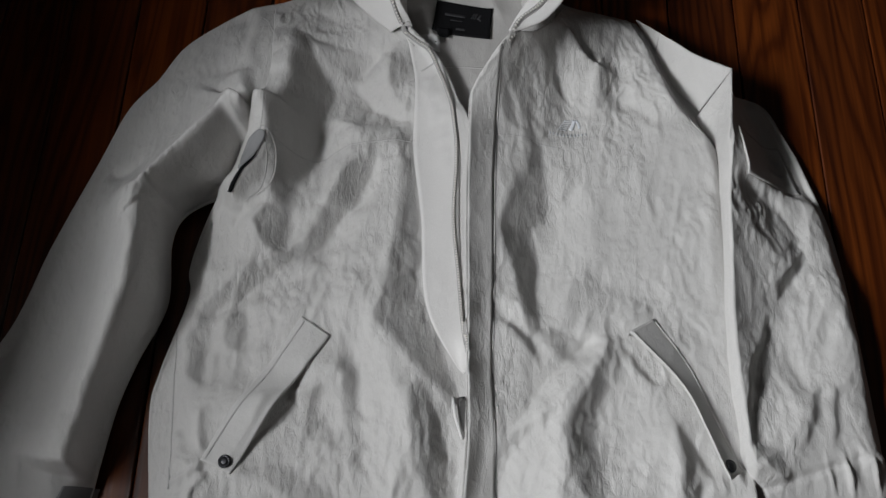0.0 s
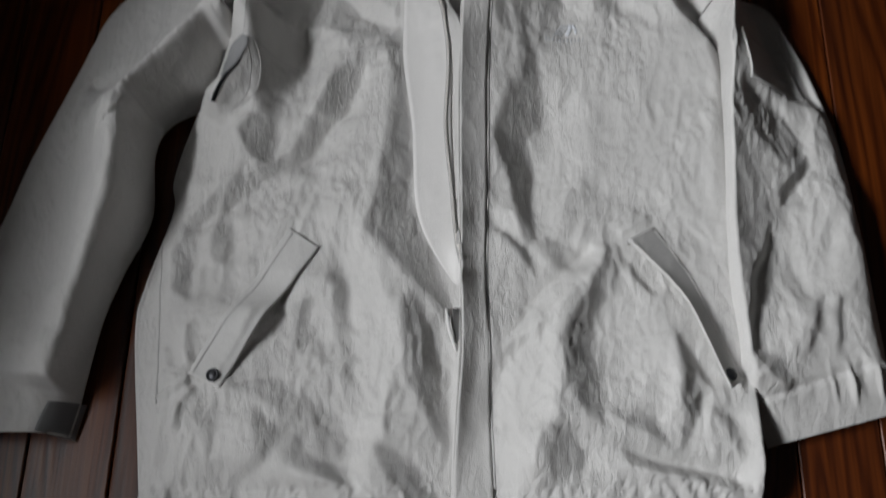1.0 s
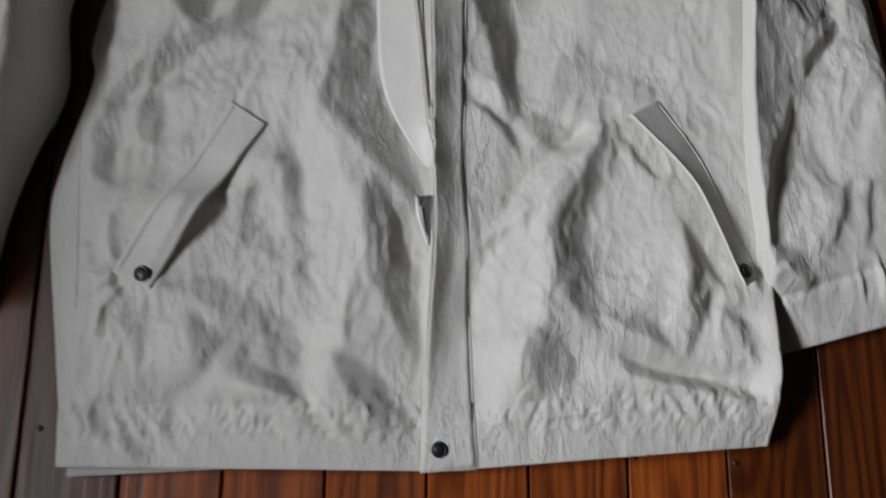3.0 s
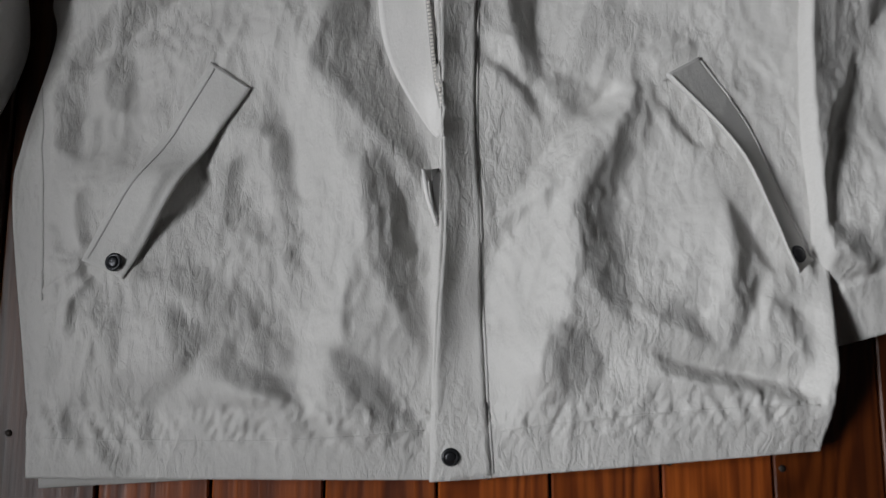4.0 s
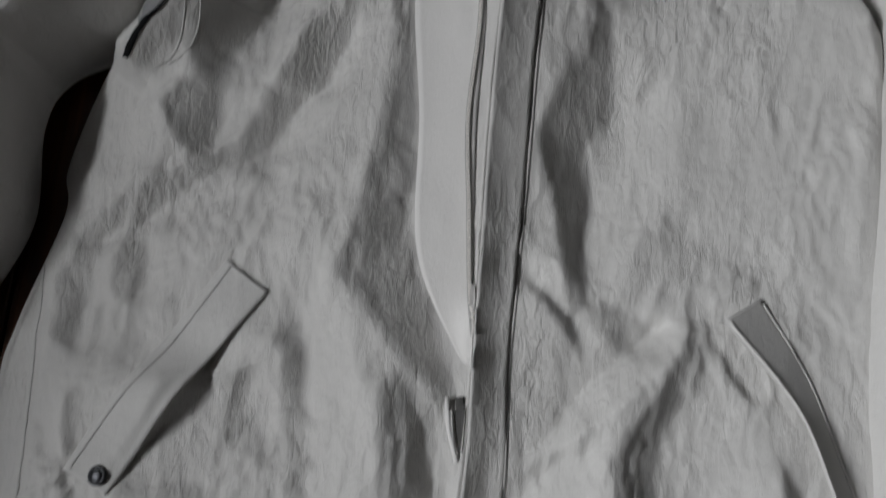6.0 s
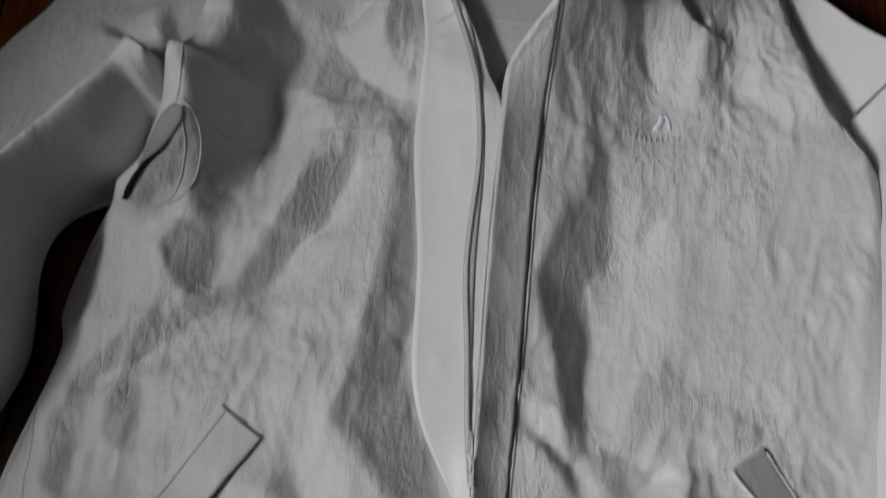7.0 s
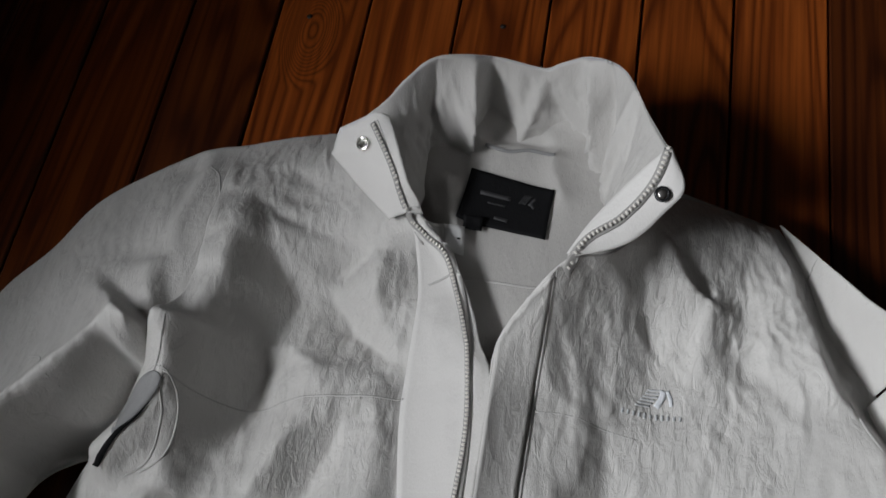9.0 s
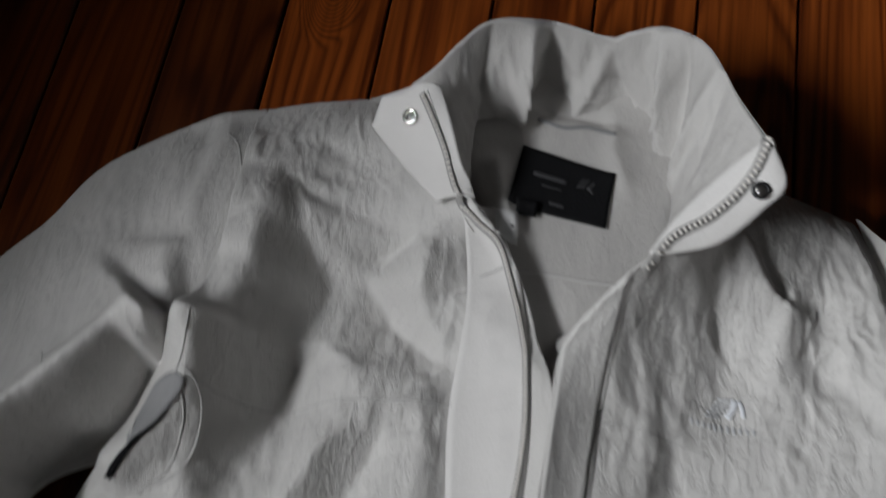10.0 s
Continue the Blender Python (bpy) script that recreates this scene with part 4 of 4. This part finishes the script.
# smooth facing beside the zip, and the storm flap
facing = lay("zip_facing", strip([(-0.081, 0.666), (-0.065, 0.592), (-0.064, 0.494), (-0.05, 0.394), (-0.04, 0.277), (0, 0.198), (0.015, 0.179)], [(-0.054, 0.671), (-0.021, 0.59), (-0.003, 0.493), (-0.001, 0.393), (0.004, 0.314), (0.013, 0.197), (0.016, 0.177)], .004, .0024, 30), SMOOTH, jacket, "smooth facing along the zip, lightened in colour for its lit slope", .0006)
flap = lay("storm_flap", strip([(0.01, 0.57), (0.009, 0.412), (0.011, 0.295), (0.013, 0.194)] + [(0.015, 0.108), (0.011, 0.038), (0.007, -0.048), (0.004, -0.113)], [(0.049, 0.609), (0.042, 0.457), (0.043, 0.313), (0.042, 0.196)] + [(0.047, 0.109), (0.048, 0.039), (0.052, -0.048), (0.058, -0.111)], .004, .002, 10, .005), NYLON, jacket, "narrow storm flap over the zip", .0022)

# zip: tape and single teeth
zip_l = [q[:2] for q in [(-0.125, 0.727, 0.118), (-0.104, 0.695, 0.112), (-0.086, 0.664, 0.098), (-0.068, 0.649, 0.085), (-0.046, 0.632, 0.076), (-0.031, 0.599, 0.07), (-0.019, 0.565, 0.068), (-0.013, 0.541, 0.062), (-0.006, 0.482, 0.058), (-0.008, 0.394, 0.055), (0, 0.315, 0.052), (0.006, 0.257, 0.047), (0.013, 0.206, 0.042)]]
zip_r = [(0.125, 0.7), (0.115, 0.666), (0.095, 0.64), (0.071, 0.623), (0.057, 0.603)]
zip_tape = lay("zip_tape", ribbon(zip_l, .0048, step=.004, lift=.0012, settle=4, nu=4), TAPE, jacket, "woven zip tape", .001, skin=False)
zip_tape_r = lay("zip_tape", ribbon(zip_r, .007, step=.004, lift=.0012, settle=2, nu=4), TAPE, jacket, "woven zip tape", .001, skin=False)


def tooth_mesh():
    bm = box((-.0016, -.00105, 0), (.0016, .00105, .0019), .0005)
    me = bpy.data.meshes.new("zip_tooth")
    bm.to_mesh(me)
    bm.free()
    me.materials.append(TEETH)
    return me


tooth_me = tooth_mesh()
for path, tape in ((zip_l, zip_tape), (zip_r, zip_tape_r)):
    run = np.linalg.norm(np.diff(np.array(path), axis=0), axis=1).sum()
    pts = curve_points(path, int(run / .0034))
    for k in range(1, len(pts) - 1):
        z, n = top(*pts[k])
        d = pts[k + 1] - pts[k - 1]
        turn = Vector((0, 0, 1)).rotation_difference((n + Vector((0, 0, 1))).normalized()).to_matrix().to_4x4() @ Matrix.Rotation(math.atan2(d[1], d[0]) + math.pi / 2, 4, "Z")
        o = new("zip_tooth", tooth_me)
        o.parent = tape
        o.matrix_world = Matrix.Translation((*pts[k], z + .0022)) @ turn

# the gaping end of the zip, under the flap; a dark patch stands for its shade
lay("zip_opening", strip([(0.004, 0.160), (0.006, 0.140), (0.010, 0.118)], [(0.011, 0.161), (0.012, 0.140), (0.012, 0.116)], .003, .0012, 4), SHADEPATCH, jacket, "dark patch painted for the shade at the foot of the zip", .0008, skin=False)
zip_gap = lay("zip_end", ribbon([(-0.003, 0.159), (0, 0.136), (0.009, 0.109)], .0035, step=.003, lift=.004, nu=3), SMOOTH, jacket, "loose white end of the zip tape", .002, skin=False)
lay("tape_edge", ribbon([(0.001, 0.149), (0.004, 0.13), (0.01, 0.114)], .002, step=.003, lift=.003, nu=3), SMOOTH, zip_gap, "", .002, skin=False)


def snap(place, normal, parent, cap, ring, size=.0078, socket=False):
    s = size
    body = lathe([(0, 0.0), (s, 0.0), (s * 1.02, .0012), (s * .92, .0026), (s * .72, .0030), (s * .68, .0026), (s * .3, .0029), (0, .0030)] if not socket else
                 [(0, 0), (s, 0), (s, .0015), (s * .9, .0024), (s * .62, .0024), (s * .55, .0008), (s * .3, .0008)])
    ob = part("snap", placed(body, place, normal), ring, parent, "")
    if socket:
        part("stud", placed(lathe([(s * .42, .0006), (s * .42, .0022), (s * .3, .0032), (0, .0036)]), place, normal), cap, ob)
    else:
        part("cap", placed(lathe([(s * .66, .0024), (s * .64, .0032), (s * .4, .0036), (0, .0037)]), place, normal), cap, ob)
    return ob


# pockets
welt_l = lay("pocket_welt", strip([(-0.192, 0.251), (-0.239, 0.175), (-0.276, 0.114), (-0.296, 0.073)], [(-0.156, 0.228), (-0.201, 0.161), (-0.233, 0.105), (-0.259, 0.057)], .003, .003, 30, gape=.009), WELT, jacket, "sloping pocket welt with top-stitching and a snap", .004)
welt_r = lay("pocket_welt", strip([(0.21, 0.239), (0.267, 0.175), (0.293, 0.12), (0.317, 0.063)], [(0.245, 0.263), (0.283, 0.202), (0.311, 0.136), (0.339, 0.078)], .003, .0015, 30, .020), WELT, jacket, "sloping pocket welt with a dark snap", .004)
lay("stitch_line", ribbon([(-0.188, 0.246), (-0.234, 0.171), (-0.272, 0.11), (-0.291, 0.075)], .0016, step=.004, lift=.0006, nu=3), STITCH, welt_l, "", .0008, skin=False)
lay("stitch_line", ribbon([(-0.189, 0.246), (-0.157, 0.226)], .0016, step=.004, lift=.0006, nu=3), STITCH, welt_l, "", .0008, skin=False)
lay("stitch_line", ribbon([(0.247, 0.259), (0.285, 0.199), (0.312, 0.133), (0.337, 0.081)], .0026, step=.004, lift=.001, nu=3), SMOOTH, welt_r, "", .001, skin=False)
lay("stitch_line", ribbon([(0.212, 0.241), (0.268, 0.177), (0.294, 0.122), (0.318, 0.066)], .0024, step=.004, lift=.001, nu=3), SMOOTH, welt_r, "", .001, skin=False)
for (x, y), host in (([(-0.267, 0.071)][0], welt_l), ([(0.32, 0.081)][0], welt_r), ([(0.022, -0.092)][0], flap)):
    z, n = top(x, y)
    snap((x, y, z), (n + Vector((0, 0, .6))).normalized(), host, GUNMETAL, GUNMETAL)
x, y = [(-0.131, 0.711)][0]
z, n = top(x, y)
snap((x, y, z + .001), (n + Vector((0, 0, .5))).normalized(), tab_l, STEEL, SILVER, .0066, True)
x, y = [(0.122, 0.657)][0]
z, n = top(x, y)
snap((x, y, z + .001), (n + Vector((0, 0, .3))).normalized(), tab_r, STEEL, GUNMETAL, .0062)

# stitched seams


def seam(pts, width=.0014, material=STITCH, host=None, lift=.0007):
    lay("seam", ribbon(pts, width, step=.005, lift=lift, nu=3), material, host or jacket, "", .0009, skin=False)


seam([(-0.252, 0.485), (-0.232, 0.48), (-0.197, 0.482)] + [(-0.157, 0.493), (-0.109, 0.501), (-0.063, 0.506)])
seam([(0.046, 0.506), (0.074, 0.509), (0.102, 0.506), (0.134, 0.502)], .0009, lift=.0002)
seam([(0.05, 0.609), (0.045, 0.458), (0.045, 0.313), (0.044, 0.196)] + [(0.048, 0.108), (0.05, 0.038), (0.054, -0.048), (0.059, -0.111)], .0022)
seam([(-0.295, 0.714), (-0.281, 0.701), (-0.266, 0.666)])
seam([(-0.254, 0.533), (-0.256, 0.506), (-0.261, 0.48), (-0.269, 0.463)])
seam([(-0.386, 0.489), (-0.372, 0.488), (-0.352, 0.474), (-0.334, 0.46)], .0012, HEMSEAM)
seam([(0.281, 0.694), (0.277, 0.676), (0.278, 0.657)])
seam([(0.305, 0.56), (0.314, 0.535), (0.335, 0.505)], .0026)
seam([(-0.353, 0.237), (-0.343, 0.137), (-0.332, 0.044)] + [(-0.336, 0.068), (-0.332, 0.04)], .0018)
seam([(-0.325, -0.078), (-0.241, -0.079), (-0.145, -0.079), (-0.06, -0.075), (0, -0.07)], .0012, HEMSEAM, lift=.0003)
seam([(0.064, -0.07), (0.152, -0.059), (0.244, -0.051), (0.336, -0.047)], .0012, HEMSEAM, lift=.0003)
seam([(-0.253, 0.472), (-0.25, 0.45), (-0.257, 0.42), (-0.276, 0.404)], .0012, STITCH)
seam([(-0.058, 0.607), (-0.024, 0.622), (0.032, 0.623), (0.062, 0.625)], .002, STITCH)
seam([(-0.121, 0.729), (-0.099, 0.689), (-0.077, 0.65), (-0.068, 0.642)], .0014, SMOOTH)

# vent under the arm, laid on flat: its dark colours stand for shade inside
vent = lay("vent", strip([(-0.285, 0.435), (-0.282, 0.456), (-0.276, 0.476), (-0.263, 0.484), (-0.254, 0.482)], [(-0.283, 0.431), (-0.271, 0.443), (-0.262, 0.457), (-0.254, 0.470), (-0.252, 0.480)], .003, .0015, 20), SHADEGREY, jacket, "lining patch of the underarm vent, grey for the shade inside", .0006)
lay("vent_slit", strip([(-0.298, 0.407), (-0.282, 0.432), (-0.269, 0.446), (-0.257, 0.463)], [(-0.293, 0.406), (-0.277, 0.433), (-0.266, 0.447), (-0.256, 0.465)], .003, .0018, 20), BLACKSATIN, vent, "black strip for the shade in the vent's gap", .0006, skin=False)
lay("vent_rim", ribbon([(-0.283, 0.437), (-0.283, 0.459), (-0.276, 0.477), (-0.264, 0.486), (-0.250, 0.486), (-0.241, 0.470), (-0.240, 0.445), (-0.247, 0.422), (-0.264, 0.409)], .0014, step=.003, lift=.001, settle=10, nu=3), STITCH, vent, "", .0008, skin=False)

# flap pocket of the sleeve
flap_s = lay("sleeve_pocket_flap", strip([(0.364, 0.521), (0.367, 0.487), (0.372, 0.455)], [(0.440, 0.526), (0.450, 0.492), (0.460, 0.455)], .003, .003, 12), WELT, jacket, "small flap pocket with tonal embroidery on the sleeve", .003)
lay("flap_edge", ribbon([(0.366, 0.522), (0.369, 0.490), (0.374, 0.458)], .003, step=.003, lift=.0012, nu=3), SMOOTH, flap_s, "", .001, skin=False)
for k in range(4):
    a = [(0.421, 0.498)][0]
    lay("mark", ribbon([(a[0] + .004 * k, a[1] - .0005 * k), (a[0] + .004 * k + .004, a[1] + .006)], .0016, step=.002, lift=.0008, nu=3), SILVERTHREAD, flap_s, "", .0006, skin=False)
a = [(0.414, 0.485)][0]
lay("mark", ribbon([(a[0], a[1]), (a[0] + .026, a[1] - .004)], .003, step=.003, lift=.0008, nu=3), SILVERTHREAD, flap_s, "", .0006, skin=False)

# chest embroidery: slanted bars, a round shape and a row of short bars
emb = lay("embroidery", ribbon([(0.131, 0.533), (0.144, 0.534)], .0016, step=.003, lift=.0008, nu=3), SILVERTHREAD, jacket, "tonal silver-grey embroidery of bars and a bold shape", .0008, skin=False)
for k in range(1, 6):
    a, b = [(0.131, 0.533), (0.144, 0.534)]
    o = [(0.131, 0.533), (0.133, 0.536)]
    dx, dy = (o[1][0] - o[0][0]) * k, (o[1][1] - o[0][1]) * k
    lay("bar", ribbon([(a[0] + dx, a[1] + dy), (b[0] + dx, b[1] + dy)], .0015, step=.003, lift=.0008, nu=3), SILVERTHREAD, emb, "", .0008, skin=False)
lay("bold_shape", ribbon([(0.149, 0.534), (0.153, 0.542), (0.154, 0.549)], .005, step=.002, lift=.001, nu=4), WHITETHREAD, emb, "", .001, skin=False)
lay("bold_shape", ribbon([(0.157, 0.549), (0.160, 0.543), (0.161, 0.536)], .003, step=.002, lift=.001, nu=4), WHITETHREAD, emb, "", .001, skin=False)
row = curve_points([(0.12, 0.526), (0.135, 0.525), (0.154, 0.525), (0.173, 0.526)], 12)
for k in range(11):
    c = row[k] + (row[1] - row[0]) * .1
    tall = .0052 if k in (4, 6, 7) else .0036
    lay("bar", ribbon([(c[0], c[1] - tall / 2), (c[0] + .0004, c[1] + tall / 2)], .0022, step=.002, lift=.0008, nu=3), SILVERTHREAD, emb, "", .0008, skin=False)

# neck label and tags
neck_label = lay("neck_label", strip([(-0.039, 0.736), (-0.042, 0.705), (-0.045, 0.679)], [(0.041, 0.721), (0.039, 0.696), (0.038, 0.671)], .004, .003, 10), BLACKSATIN, jacket, "black woven neck label with faint grey marks", .0015)
for q, w in (([(-0.027, 0.711), (0.002, 0.707)], .004), ([(-0.019, 0.701), (-0.002, 0.699)], .0012), ([(-0.011, 0.686), (0.002, 0.684)], .003)):
    lay("bar", ribbon(q, w, step=.004, lift=.0008, nu=3), GREYINK, neck_label, "", .0005, skin=False)
for k in range(4):
    q = [(0.01, 0.704), (0.013, 0.711)]
    lay("bar", ribbon([(q[0][0] + .0018 * k, q[0][1] - .0002 * k), (q[1][0] + .0018 * k + .002, q[1][1] + .002)], .001, step=.003, lift=.0008, nu=3), GREYINK, neck_label, "", .0005, skin=False)
lay("bold_mark", ribbon([(0.019, 0.703), (0.025, 0.71), (0.021, 0.705), (0.024, 0.7)], .0022, step=.002, lift=.0008, nu=3), GREYINK, neck_label, "", .0005, skin=False)
lay("size_tab", strip([(-0.038, 0.682), (-0.037, 0.668)], [(-0.02, 0.683), (-0.02, 0.67)], .003, .005, 3), BLACKSATIN, jacket, "small black size tab", .0012, skin=False)
tag = lay("care_tag", strip([(-0.054, 0.668), (-0.05, 0.642)], [(-0.035, 0.669), (-0.032, 0.641)], .004, .004, 4), WHITETAG, jacket, "small white care tag", .001)
lay("print", ribbon([(-0.04, 0.655), (-0.037, 0.655)], .0016, step=.002, lift=.0006, nu=3), GREYINK, tag, "", .0004, skin=False)

# loop's dark grey puts the shaded crease below the collar into its colour
lay("hanging_loop", ribbon([(-0.03, 0.765), (-0.007, 0.76), (0.014, 0.764), (0.037, 0.758)], .0032, step=.003, lift=.002, settle=12, nu=4), SHADEGREY, jacket, "narrow hanging loop below the collar, grey for the shaded crease", .002, skin=False)

# cuff of the left sleeve, its lining turned out; its shade is in the colour
lay("cuff_tab", strip([(-0.449, 0.038), (-0.455, 0.02), (-0.459, 0.005)], [(-0.42, 0.042), (-0.424, 0.021), (-0.428, 0.001)], .003, .003, 6), CUFFSHADE, jacket, "inner tab of the cuff, darkened in colour for its shade", .002, skin=False)

# ---------- floor ----------
floor = tagged(new("floor"), "varnished reddish pine floorboards with dark gaps", "floor", kind="structure")
part("subfloor", box((X0 - DEEP, Y0 - .2, -.08), (X1 + .2, Y1 + .2, -.024)), DARKEARTH, floor, smooth=False)
PITCH, FIRST = .0988, .011
k0, k1 = int((X0 - FIRST) / PITCH) - 2, int((X1 - FIRST) / PITCH) + 1
rng = random.Random(5)
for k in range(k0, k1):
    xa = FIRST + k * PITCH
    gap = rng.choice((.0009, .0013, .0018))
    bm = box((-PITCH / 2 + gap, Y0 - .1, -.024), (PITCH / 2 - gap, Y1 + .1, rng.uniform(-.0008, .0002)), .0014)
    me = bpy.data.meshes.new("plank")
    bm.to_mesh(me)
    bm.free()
    # middle boards pale, side boards dark: the light's fall-off put into their colour
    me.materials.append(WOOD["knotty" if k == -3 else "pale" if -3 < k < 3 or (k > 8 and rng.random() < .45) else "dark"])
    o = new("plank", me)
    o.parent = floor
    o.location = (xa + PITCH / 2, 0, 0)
for x, y in [(-0.365, -0.074)] + [(0.215, -0.097), (0.315, -0.102)] + [(-0.037, 0.945), (-0.25, 0.931)]:
    tagged(part("nail", placed(lathe([(.0032, 0), (.0030, .0006), (0, .0007)], 12), (x, y, 0), (0, 0, 1)), IRON, floor), "dark nail head")
